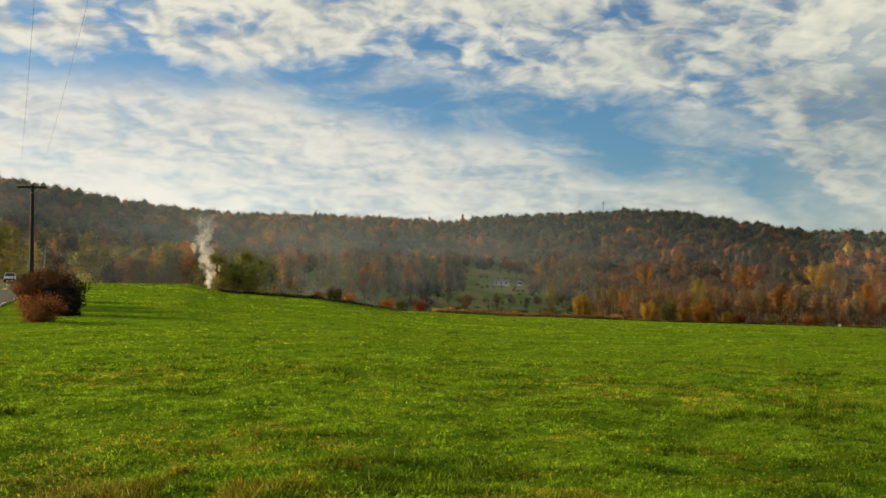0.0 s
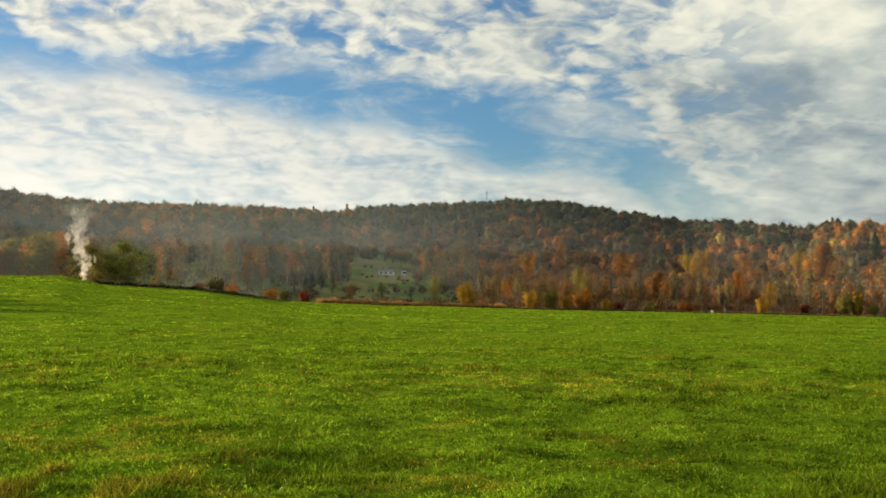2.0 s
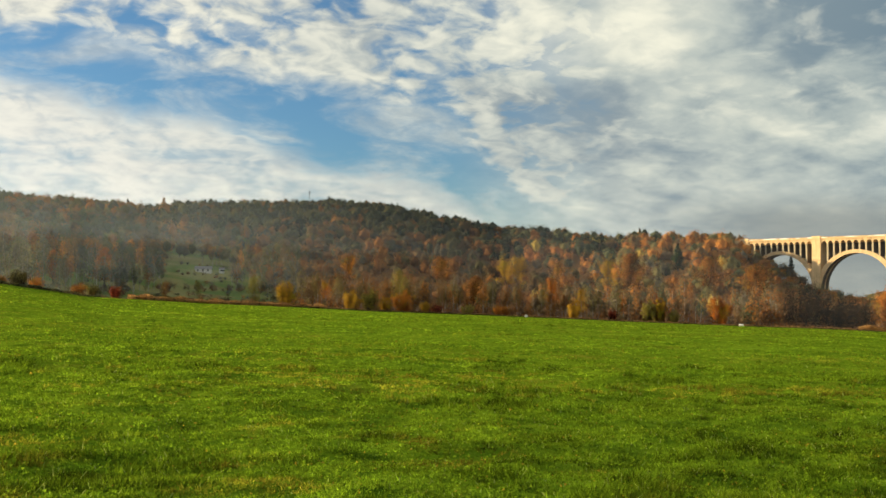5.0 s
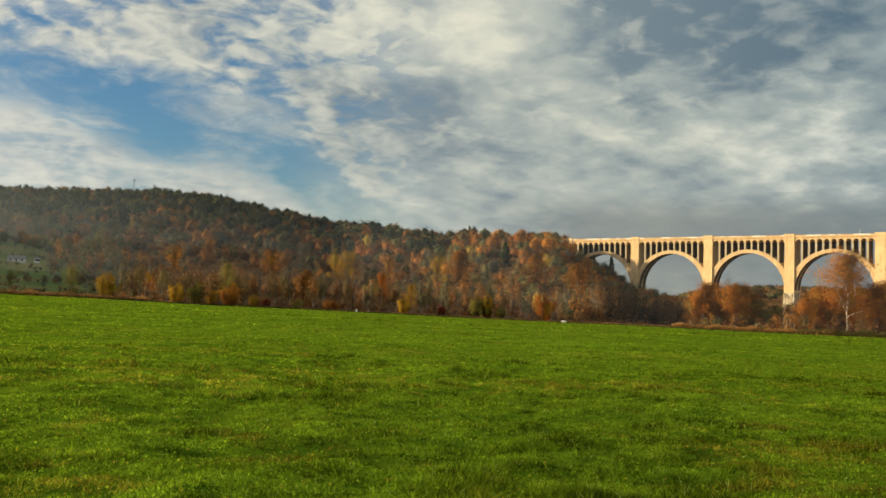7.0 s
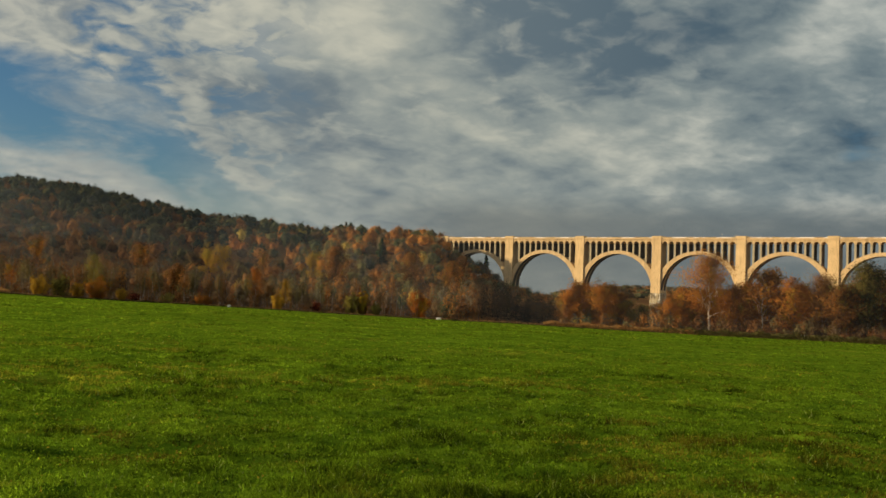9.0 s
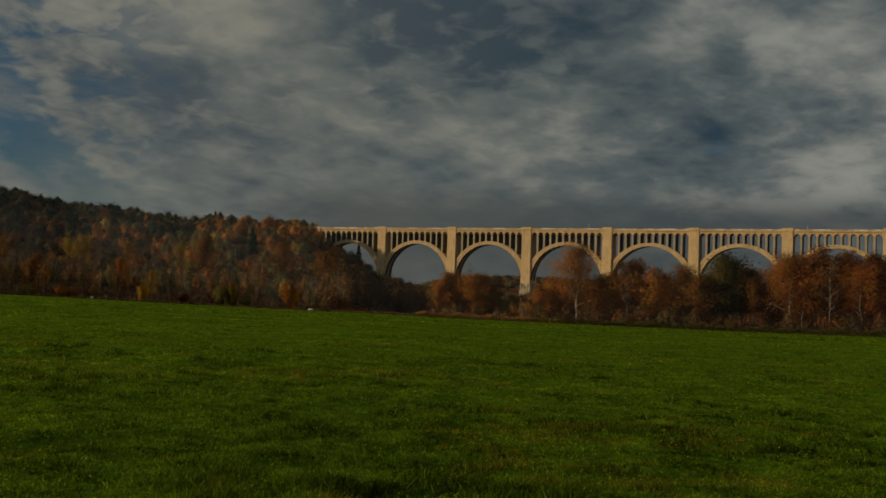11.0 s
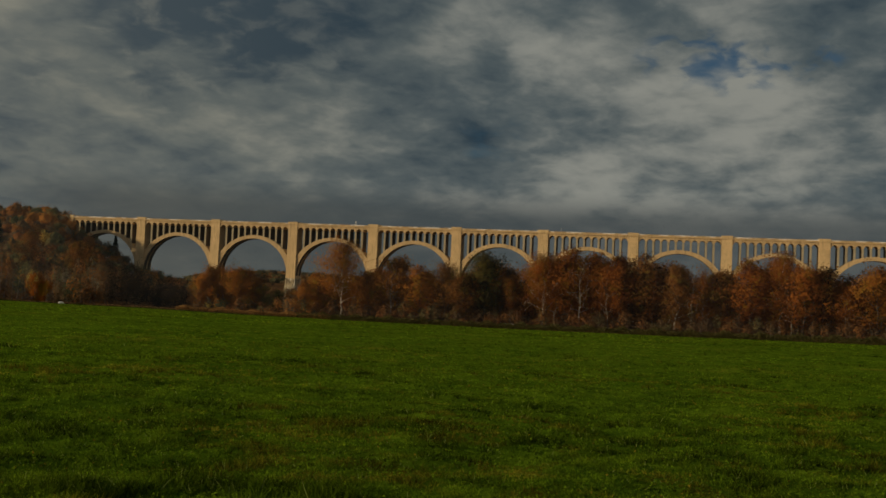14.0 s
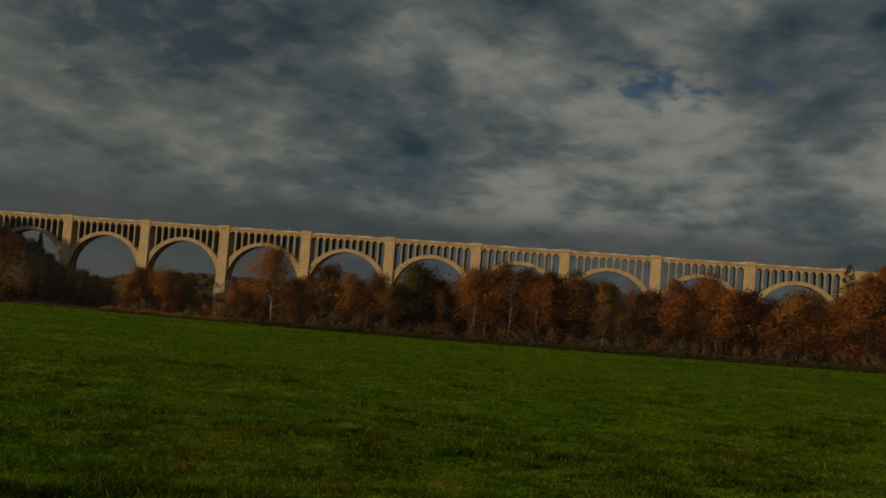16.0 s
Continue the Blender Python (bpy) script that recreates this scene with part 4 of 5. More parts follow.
woods("meadow_trees", "thin half-bare trees scattered over the valley meadow", pl, 0.8, ["haze" if q % 3 > 1 else "slope" for q in r], 28, 0.9, (10, 18), (2.2, 3.6), 1.0, 0.6, 0.0, HOARY_BARK)
for k, back in enumerate((45, 100, 160)):
    pl, az, r = scatter(-8, 9.5, lambda a: edge_r(a) + back + 6 * math.sin(a), lambda a: edge_r(a) + back + 9 + 6 * math.sin(a), 4.6, 37 + k)
    woods("hedge", "grey-brown hedge line across the valley meadow", pl, 0.8, ["foot"] * len(pl), 29 + k, 0.1, (3, 6.5), (2.0, 3.4), 1.0, 0.5)
pl, az, r = scatter(-9, 9.5, lambda a: edge_r(a) + 34, lambda a: edge_r(a) + 300, 15.0, 41)
rng = np.random.default_rng(42)
woods("meadow_scrub", "low brown and olive scrub over the valley meadow", pl, 0.8, ["foot" if rng.uniform() < 0.6 else "haze" for _ in pl], 43, 0.0, (1.2, 3.2), (1.0, 2.4), 1.0, 0.45)
pl, az, r = scatter(8, 34, lambda a: edge_r(a) + 22, lambda a: edge_r(a) + 40, 4.6, 9)
woods("margin_scrub", "brown scrub along the foot of the woods", pl, 0.8, ["under"] * len(pl), 19, 0.1, (3, 7), (1.6, 2.8), 1.0, 0.5)
pl, az, r = scatter(76, 85, lambda a: edge_r(a) + 140, lambda a: top_r(a) + 20, 12.0, 13)
woods("end_hill_woods", "rust-coloured woods on the hill at the viaduct's end", pl, 1.0, hill_mix(pl, az, r, 14), 15, 0.2, body=0.78)
pl, az, r = scatter(34.2, 40.2, lambda a: edge_r(a) + 75, lambda a: 880, 7.5, 23)
woods("nose_woods", "orange and brown woods below the viaduct's first arch", pl, 1.0, ["blaze" if q > 580 else "under" for q in r], 26, 0.2, (9, 14), (3.5, 5.5))
for k, (az0, az1, tall) in enumerate(((32.6, 34.0, (10, 14)), (34.0, 37.3, (18, 20.5)), (37.3, 39.0, (13, 16)))):
    pl, az, r = scatter(az0, az1, lambda a: edge_r(a) + 14, lambda a: edge_r(a) + 75, 5.5, 24 + k)
    rng = np.random.default_rng(64 + k)
    # darker tones towards the front and larger headings stand in for shade
    mixes = ["blaze" if rng.uniform() < (35.4 - a) / 2.4 else "under" if rng.uniform() < (36.6 - a) / 1.8 + (q - edge_r(a) - 55) / 90 else "thicket" for a, q in zip(az, r)]
    woods("dark_thicket", "thicket at the pasture's edge, brown above and painted dark below as shade", pl, 1.0, mixes, 25 + k, 0.1, tall, (3.4, 4.8), 1.0, 0.5)
pl, az, r = scatter(39.5, 76, lambda a: 1250, lambda a: 2500, 38, 33)
woods("far_woods", "distant wooded ridge behind the viaduct", pl, 1.0, ["slope"] * len(pl), 35, 0.0, (13, 18), (13, 20), 2.8, body=0.8)


# ---------------------------------------------------------------- the tree line along the pasture
def belt(az, el, shape, seed, colour, pale, label, back=26.0, wide=1.0):
    r = edge_r(az) + back
    x, y, z = spot(az, r)
    return plant(shape, seed, colour, pale, label, x, y, z, rise(el, r) - z, seed * 1.7 + az, wide * 1.28 if shape in ("oval", "tall") else wide, group="trees along the pasture")


SYC = "tall sycamore with white limbs and thin rust leaves"
ORA = "orange-leaved tree at the pasture's edge"
RUS = "rust-brown tree in the riverside belt"
BRO = "dull brown, half-bare tree in the riverside belt"
OLI = "olive-green tree in the riverside belt"
GRN = "dark olive-green tree in the riverside belt"
BAR = "leafless tree with pale limbs in the riverside belt"
AMB = "amber-leaved tree standing among half-bare woods"
YEL = "yellow-leaved tree among rust-coloured ones"
BELT = [
    (39.9, -0.2, "broad", 1, "orange", False, ORA), (40.5, 0.61, "broad", 2, "orange", False, ORA), (41.5, 1.05, "bare", 1, "brown", False, BRO),
    (42.1, 0.45, "broad", 1, "orange", False, ORA), (43.2, -0.35, "broad", 2, "olive", False, OLI), (44.1, -0.55, "broad", 1, "olive", False, OLI),
    (40.1, 0.2, "broad", 1, "orange", False, ORA), (41.0, 0.5, "broad", 2, "orange", False, ORA), (41.9, 0.6, "broad", 1, "orange", False, ORA), (42.8, 0.1, "broad", 2, "orange", False, ORA),
    (44.85, -0.45, "broad", 1, "orange", False, ORA), (45.5, -0.1, "broad", 2, "orange", False, ORA),
    (46.2, 0.55, "oval", 1, "orange", False, ORA), (47.55, 2.27, "sycamore", 1, "orange", True, SYC), (48.9, 0.75, "broad", 2, "orange", False, ORA),
    (50.7, 1.85, "oval", 2, "orange", False, ORA), (51.9, 1.25, "oval", 1, "orange", False, ORA), (53.3, 1.36, "sycamore", 2, "brown", True, SYC),
    (54.2, 0.9, "oval", 1, "brown", False, BRO), (55.5, 2.29, "oval", 2, "green", False, GRN), (57.0, 1.4, "tall", 1, "brown", True, BRO),
    (58.8, 2.14, "sycamore", 2, "rust", True, SYC), (60.2, 2.62, "oval", 1, "rust", False, RUS), (61.7, 2.5, "oval", 2, "rust", False, RUS),
    (63.0, 2.45, "tall", 1, "rust", False, RUS), (64.4, 2.42, "oval", 1, "brown", False, BRO), (66.0, 2.05, "tall", 2, "brown", True, BRO),
    (67.4, 2.17, "bare", 2, "rust", True, BAR), (68.6, 1.8, "oval", 2, "brown", False, BRO), (69.9, 2.35, "oval", 1, "rust", False, RUS),
    (71.45, 2.55, "sycamore", 1, "rust", True, SYC), (72.6, 2.2, "oval", 2, "rust", False, RUS), (73.6, 2.2, "tall", 1, "brown", True, BRO),
    (74.7, 1.7, "oval", 1, "rust", False, RUS), (76.2, 2.15, "broad", 2, "orange", False, ORA), (77.8, 1.75, "broad", 1, "orange", False, ORA),
    (79.6, 3.2, "oval", 1, "rust", False, RUS), (81.5, 3.1, "oval", 2, "rust", False, RUS), (83.5, 3.0, "broad", 1, "rust", False, RUS),
]
for i, (az, el, shape, seed, colour, pale, label) in enumerate(BELT):
    belt(az, el, shape, seed, colour, pale, label, 22 + (i * 7) % 18)
rng = np.random.default_rng(8)
BELT_TOP = sorted((b[0], b[1]) for b in BELT)
for i in range(44):
    az = 45.6 + 41 * (i + rng.uniform()) / 44
    el = float(np.interp(az, [b[0] for b in BELT_TOP], [b[1] for b in BELT_TOP])) * rng.uniform(0.3, 0.75) - rng.uniform(0, 0.5)
    shape, seed, colour, pale, label = [
        ("oval", 1, "rust", False, RUS), ("oval", 2, "brown", False, BRO), ("tall", 2, "brown", False, BRO), ("thin", 1, "rust", True, BAR),
        ("broad", 2, "brown", False, BRO), ("oval", 2, "rust", False, RUS), ("broad", 1, "rust", False, RUS)][int(rng.integers(7))]
    belt(az, el, shape, seed, colour, pale, label, 30 + rng.uniform(0, 40))
# a second row behind closes the gaps between the tall ones
for i in range(26):
    az = 49.5 + 29 * (i + rng.uniform()) / 26
    el = float(np.interp(az, [b[0] for b in BELT_TOP], [b[1] for b in BELT_TOP])) * rng.uniform(0.72, 0.92)
    shape, colour, label = [("oval", "rust", RUS), ("oval", "brown", BRO), ("broad", "rust", RUS), ("tall", "brown", BRO)][int(rng.integers(4))]
    belt(az, el, shape, 1 + i % 2, colour, False, label, 44 + rng.uniform(0, 30), 1.1)
# slender pale stems standing in front of the rest
for i in range(18):
    az = 49.5 + 32 * (i + rng.uniform(0.05, 0.95)) / 18
    el = float(np.interp(az, [b[0] for b in BELT_TOP], [b[1] for b in BELT_TOP])) * rng.uniform(0.6, 0.95)
    belt(az, el, "bare" if i % 3 == 0 else "thin", 1 + i % 2, "rust", True, BAR, 21 + rng.uniform(0, 16), 0.9)
under, uaz, ur = scatter(39.4, 92, lambda a: edge_r(a) + 13, lambda a: edge_r(a) + 60, 4.5, 43)
woods("undergrowth", "brown scrub under the riverside trees", under, 1.0, ["under" if a > 46 else "blaze" for a in uaz], 45, 0.15, (4.0, 10), (2.0, 3.4), 1.0, 0.5)


def verge(name, label, az0, az1, back, high, deep, tone_mix, seed, count, piece=(0.16, 0.42)):
    """A low strip of scrub and dead grass along the pasture's edge."""
    rng = np.random.default_rng(seed)
    az = rng.uniform(az0, az1, count)
    rr = np.interp(az, EDGE_AZ, EDGE_R) + back + rng.uniform(0, deep, count)
    x, y = rr * np.sin(np.radians(az)), rr * np.cos(np.radians(az))
    z = land(x, y)
    hill = high * (0.75 + 0.25 * np.sin(az * 5.1) * np.sin(az * 1.7 + 1)) * rng.uniform(0.5, 1.1, count)
    c = np.stack([x, y, z + hill * rng.uniform(0.02, 1.0, count) ** 0.6], 1)
    a = rng.normal(0, 1, (count, 3)) * np.array((1, 1, 1.3))
    a /= np.linalg.norm(a, axis=1)[:, None]
    b = np.cross(a, rng.normal(0, 1, (count, 3)))
    b /= np.linalg.norm(b, axis=1)[:, None]
    k = rng.uniform(*piece, (count, 1))
    verts = np.stack([c - a * k, c + a * k - b * k * 0.9, c + b * k * 1.2], 1).reshape(-1, 3)
    me = fast_mesh(name, verts, 3, TONED, blended(np.tile((-0.38, -0.08, 0.5), (count, 1)), rng, 0.3))
    data = np.ones((len(verts), 4), np.float32)
    names = [q for q, _ in tone_mix]
    p = np.array([v for _, v in tone_mix], float)
    pick = rng.choice(len(names), count, p=p / p.sum())
    data[:, :3] = np.repeat(np.array([TONES[q] for q in names])[pick] * 1.5, 3, 0)
    me.color_attributes.new("leaf_tone", "FLOAT_COLOR", "POINT").data.foreach_set("color", data.ravel())
    return tagged(new(name, me), label, "scrub", kind="stuff")


verge("edge_scrub", "low dark scrub along the pasture's edge", 45, 92, 0, 3.0, 7, (("hedge", 8), ("olive", 3), ("brown", 1)), 51, 80000, (0.12, 0.30))
verge("dead_grass", "strip of orange-brown dead grass beyond the pasture", 38.6, 47, 0, 2.4, 14, (("straw", 6), ("brown", 1)), 52, 14000)
verge("dry_margin", "narrow margin of dry brown grass at the pasture's edge", -0.6, 10, 0, 1.9, 20, (("straw", 8), ("brown", 3), ("dark", 0.5)), 53, 14000)
verge("dry_margin", "thin fringe of dull brown grass below the woods", 10, 39, 0, 0.7, 14, (("straw", 3), ("brown", 5), ("dark", 1)), 55, 20000)

verge("bank_scrub", "dark scrubby bank along the flank of the knoll", -12.5, -2.0, 1, 0.8, 5, (("dark", 3), ("olive", 4), ("green", 2)), 56, 9000, (0.10, 0.26))
# thin dark strip added to draw the pasture's far edge
verge("edge_weeds", "low dark strip of foliage along the far pasture edge", 8, 45, -4, 0.5, 3, (("dark", 4), ("hedge", 2)), 54, 12000)

# shrubs and small trees along the far margin: heading, rise of the top, width in degrees, colour, words
SHRUBS = [
    (-6.94, 0.73, 1.0, "orange", "orange"), (-6.04, 0.99, 1.3, "green", "dark green"), (-5.23, 0.61, 0.9, "orange", "orange"), (-3.09, 0.39, 1.1, "amber", "pale orange"),
    (-2.38, 0.26, 0.9, "green", "dark green"), (-1.23, 0.18, 0.9, "red", "dark red"), (7.78, 0.5, 1.45, "yellow", "yellow-green"), (11.4, 0.05, 1.2, "yellow", "golden"), (12.4, 0.1, 1.2, "olive", "olive-brown"),
    (13.3, -0.3, 0.8, "yellow", "golden"), (14.3, 0.12, 1.4, "orange", "golden-orange"), (15.5, -0.5, 0.7, "yellow", "yellow"), (16.2, -0.75, 0.8, "red", "dark red"),
    (17.9, -0.75, 0.9, "olive", "olive"), (19.6, -0.75, 0.7, "orange", "orange"), (20.0, -0.8, 0.6, "orange", "orange"),
    (23.8, -0.55, 1.0, "yellow", "golden"), (25.9, -0.9, 0.7, "red", "dark red"), (27.9, -0.35, 0.9, "olive", "yellow-green"), (28.5, -0.3, 0.7, "yellow", "yellow-green"),
    (29.2, -0.9, 0.8, "olive", "tan"), (31.6, -0.2, 1.5, "rust", "tan-brown"),
]
for i, (az, el, width, colour, words) in enumerate(SHRUBS):
    rr = edge_r(az) + (9 if az > 6 else 24)
    x, y, z = spot(az, rr)
    shrub("shrub", f"{words} rounded shrub beside the far pasture edge", colour, x, y, z, radians(width) * rr * 0.98, max(rise(el, rr) - z, 2.6) * 1.0, 60 + i, "shrubs beside the pasture")

# taller single trees that stand out of the woods: heading, top, shape, colour, pale bark, distance past the edge
SINGLES = [
    (-1.83, 2.3, "tall", "rust", False, 190, "slim rust-coloured tree on the valley slope"),
    (-4.4, 2.1, "tall", "rust", False, 200, "slim rust-coloured tree on the valley slope"), (11.2, 2.0, "high", "amber", False, 70, AMB), (16.3, 1.9, "high", "amber", False, 90, AMB), (22.9, 1.75, "high", "amber", False, 84, AMB),
    (14.1, 1.3, "thin", "olive", True, 26, "slender olive-yellow tree with a pale trunk"), (20.0, 1.85, "high", "yellow", False, 100, YEL), (20.75, 1.95, "high", "yellow", False, 104, YEL),
    (25.7, 1.85, "high", "yellow", False, 112, YEL), (27.0, 2.3, "oval", "amber", False, 190, AMB), (31.2, 2.0, "broad", "amber", False, 200, AMB),
    (22.5, 0.9, "thin", "rust", True, 30, BAR), (24.2, 0.3, "thin", "yellow", True, 20, BAR), (9.9, 0.6, "thin", "rust", True, 24, BAR), (18.3, 0.9, "oval", "amber", False, 60, AMB),
    (33.5, 1.6, "broad", "amber", False, 180, AMB), (6.0, 0.9, "thin", "olive", True, 60, BAR), (3.0, 0.55, "thin", "olive", False, 110, BRO), (1.3, 0.5, "thin", "brown", False, 90, BRO),
]
for i, (az, el, shape, colour, pale, back, label) in enumerate(SINGLES):
    belt(az, el, shape, 1 + i % 2, colour, pale, label, back, 0.85 if shape == "tall" else 0.8 if shape == "high" else 0.9)
conifer(*spot(29.44, 745), rise(2.62, 745) - spot(29.44, 745)[2], 0.36)
conifer(*spot(78.55, 722), rise(3.55, 722) - spot(78.55, 722)[2], 0.44, "dark green pine beside the viaduct's end")
conifer(*spot(35.3, 880), max(rise(1.9, 880) - spot(35.3, 880)[2], 12), 0.26, "dark green pine under the first arch")

for i, (az, el) in enumerate(((79.5, 3.3), (80.3, 3.75), (81.4, 3.7), (82.6, 3.8))):
    x, y, z = spot(az, 708 + 4 * i)
    plant("oval", 1 + i % 2, "rust", False, "rust-brown tree on the bank beside the viaduct's end", x, y, z, rise(el, 708 + 4 * i) - z, az, 1.2, group="trees by the viaduct's end")

# single trees that stand above the skyline
for i, (az, el, rr) in enumerate(((1.14, 4.98, 1160), (0.8, 4.7, 1165), (-0.7, 4.86, 1150), (-1.2, 4.84, 1155), (-2.9, 4.86, 1150), (-1.8, 4.80, 1155), (-18.1, 5.75, 1100), (0.3, 4.62, 1165), (27.4, 3.55, 940))):
    x, y, z = spot(az, rr)
    plant("thin" if i % 2 else "tall", 1, "green" if i % 3 else "brown", False, "lone dark tree standing above the wooded skyline", x, y, z, rise(el, rr) - z, i * 1.9, 0.7, group="skyline trees")

# behind the knoll: yellow-green row and the round green pair
KNOLL = [
    (-19.1, 4.15, "tall", "olive"), (-18.3, 3.4, "tall", "olive"), (-17.4, 3.2, "oval", "olive"), (-16.4, 3.3, "tall", "olive"), (-15.7, 2.9, "oval", "orange"),
    (-14.9, 3.6, "oval", "olive"), (-14.1, 3.5, "oval", "orange"), (-13.4, 3.3, "tall", "olive"), (-17.9, 2.4, "oval", "brown"), (-15.2, 2.5, "oval", "brown"),
    (-16.9, 2.6, "broad", "brown"), (-13.8, 2.4, "broad", "brown"), (-18.8, 2.3, "broad", "green"), (-12.6, 2.3, "oval", "brown"),
]
for i, (az, el, shape, colour) in enumerate(KNOLL):
    x, y, z = spot(az, 262 + (i * 13) % 30)
    rr = math.hypot(x, y)
    plant(shape, 1 + i % 2, colour, False, {"olive": "yellow-green tree behind the grassy knoll", "orange": "orange tree behind the grassy knoll",
          "green": "dark green tree behind the grassy knoll", "brown": "brown tree behind the grassy knoll"}[colour], x, y, z, rise(el, rr) - z, i * 2.1, group="trees behind the knoll")
for az, el, width in ((-10.75, 2.9, 1.3), (-12.5, 2.75, 1.1), (-11.6, 2.3, 1.15)):
    x, y, z = spot(az, 226)
    plant("broad", 3, "leaf_green" if az > -12 else "olive", False, "round green tree on the flank of the knoll", x, y, z, rise(el, 226) - z, az, width, group="green trees on the knoll")
for az, el, rr in ((-23.6, 4.6, 250), (-24.4, 4.8, 240), (-22.9, 4.2, 300), (-25.2, 4.4, 230)):
    x, y, z = spot(az, rr)
    plant("oval", 1, "olive", True, "yellow-green roadside tree with pale stems", x, y, z, rise(el, rr) - z, az, group="roadside trees")

# roadside bushes close to the camera, with the long shadow
x, y, z = spot(-21.2, 82)
shrub("shrub", "tall red-brown roadside bush", "russet", x, y, z, 4.4, rise(2.45, 82) - z, 91, "roadside bushes", 0.09)
x, y, z = spot(-21.5, 67)
shrub("shrub", "orange-brown bush at the roadside", "umber", x, y, z, 3.6, rise(0.75, 67) - z, 92, "roadside bushes", 0.05)
x, y, z = spot(-20.3, 79)
shrub("shrub", "dark, nearly black roadside bush", "dark", x, y, z, 3.4, rise(1.55, 79) - z, 93, "roadside bushes", 0.10)


# hidden bushes added to widen the roadside row's cast shadow
x, y, z = spot(-21.3, 92)
shrub("shrub", "tall dark brown bush added behind the roadside ones for its shadow", "russet", x, y, z, 5.5, rise(1.9, 92) - z, 94, "roadside bushes", 0.13)


for az, rr, top, seed in ((-21.3, 101, 1.75, 95), (-21.1, 113, 1.5, 96)):
    x, y, z = spot(az, rr)
    shrub("shrub", "dark brown bush added at the back of the roadside row for its shadow", "russet", x, y, z, 6.0, rise(top, rr) - z, seed, "roadside bushes", 0.14)


# ---------------------------------------------------------------- road, poles, car, houses, tower, bales, smoke
ROAD = [(6, -120), (-10.0, 0), (-29, 48), (-42.8, 91.8), (-64.6, 152), (-90.5, 212.8), (-106, 262), (-112, 310), (-100, 370)]


def road_points(step=4.0):
    out = []
    for a, b in zip(ROAD, ROAD[1:]):
        n = max(1, int(math.dist(a, b) / step))
        out += [(a[0] + (b[0] - a[0]) * k / n, a[1] + (b[1] - a[1]) * k / n) for k in range(n)]
    for _ in range(12):
        out = [out[0]] + [((p[0] + q[0] * 2 + s[0]) / 4, (p[1] + q[1] * 2 + s[1]) / 4) for p, q, s in zip(out, out[1:], out[2:])] + [out[-1]]
    return out


def strip(name, mat, shift, width, lift, label, kind="structure"):
    pts = road_points()
    verts, faces = [], []
    for i, p in enumerate(pts):
        a, b = pts[max(i - 1, 0)], pts[min(i + 1, len(pts) - 1)]
        d = Vector((b[0] - a[0], b[1] - a[1])).normalized()
        n = Vector((d.y, -d.x))
        zc = land_at(*p)
        for s in (shift - width / 2, shift + width / 2):
            q = Vector(p) + n * s
            verts.append((q.x, q.y, max(land_at(q.x, q.y), zc - 0.15) + lift + 0.07))
        for s in (shift - width / 2, shift + width / 2):
            q = Vector(p) + n * (s * 1.02)
            verts.append((q.x, q.y, zc - 0.6))
    for i in range(len(pts) - 1):
        a, b = i * 4, i * 4 + 4
        faces += [(a, a + 1, b + 1, b), (a + 2, a, b, b + 2), (a + 1, a + 3, b + 3, b + 1)]
    return tagged(new(name, mesh_from(name, verts, faces, [mat], smooth=False)), label, "road", kind=kind)


strip("road", ASPHALT, 0, 6.8, 0.0, "grey two-lane country road")
strip("road_line", YELLOW_PAINT, -0.15, 0.12, 0.006, "double yellow line on the road")
strip("road_line", YELLOW_PAINT, 0.15, 0.12, 0.006, "double yellow line on the road")
strip("road_line", WHITE_PAINT, 3.1, 0.08, 0.006, "white edge line on the road")
strip("road_line", WHITE_PAINT, -3.1, 0.08, 0.006, "white edge line on the road")


def pole(az, rr, top_el, arms, label, tilt=0.0, wood=TIMBER):
    x, y, z = spot(az, rr)
    h = rise(top_el, rr) - z
    thing = holder("utility_pole", pose(x, y, z, 0, tilt, 12), label, "utility pole", "utility poles")
    part("shaft", tube_mesh("shaft", wood, [(0, 0, -0.8), (0, 0, h * 0.5), (0, 0, h)], [0.24, 0.21, 0.17], 10), thing)
    for k in range(arms):
        w = 1.55 if k == 0 else 0.9
        arm = part("crossarm", box_mesh("crossarm", TIMBER, -w, w, -0.19, -0.08, h - 0.40 - k * 1.2, h - 0.18 - k * 1.2, 0.015), thing)
        for s in (-0.95, -0.5, 0.5, 0.95):
            px = s * w
            part("insulator", tube_mesh("insulator", STEEL, [(px, -0.13, h - 0.18 - k * 1.2), (px, -0.13, h - 0.02 - k * 1.2)], [0.045, 0.03], 6), arm)
        for s in (-1, 1):
            part("brace", tube_mesh("brace", STEEL, [(s * w * 0.5, -0.13, h - 0.28 - k * 1.2), (0, -0.16, h - 0.95 - k * 1.2)], 0.02, 5), arm)
    return x, y, z + h


PALE_TIMBER = plain("weathered_grey_timber", (0.36, 0.33, 0.29), 0.85, 0, 0.3, 5.0)
p1 = pole(-21.93, 120, 6.26, 1, "dark tarred utility pole with one crossarm")
p2 = pole(-21.42, 285, 3.04, 1, "leaning weathered utility pole beside the road", 3.0, PALE_TIMBER)
# unseen pole, placed so the wires run right in the camera's view
p3 = pole(154.6, 44.3, 15.0, 1, "dark tarred utility pole behind the camera")


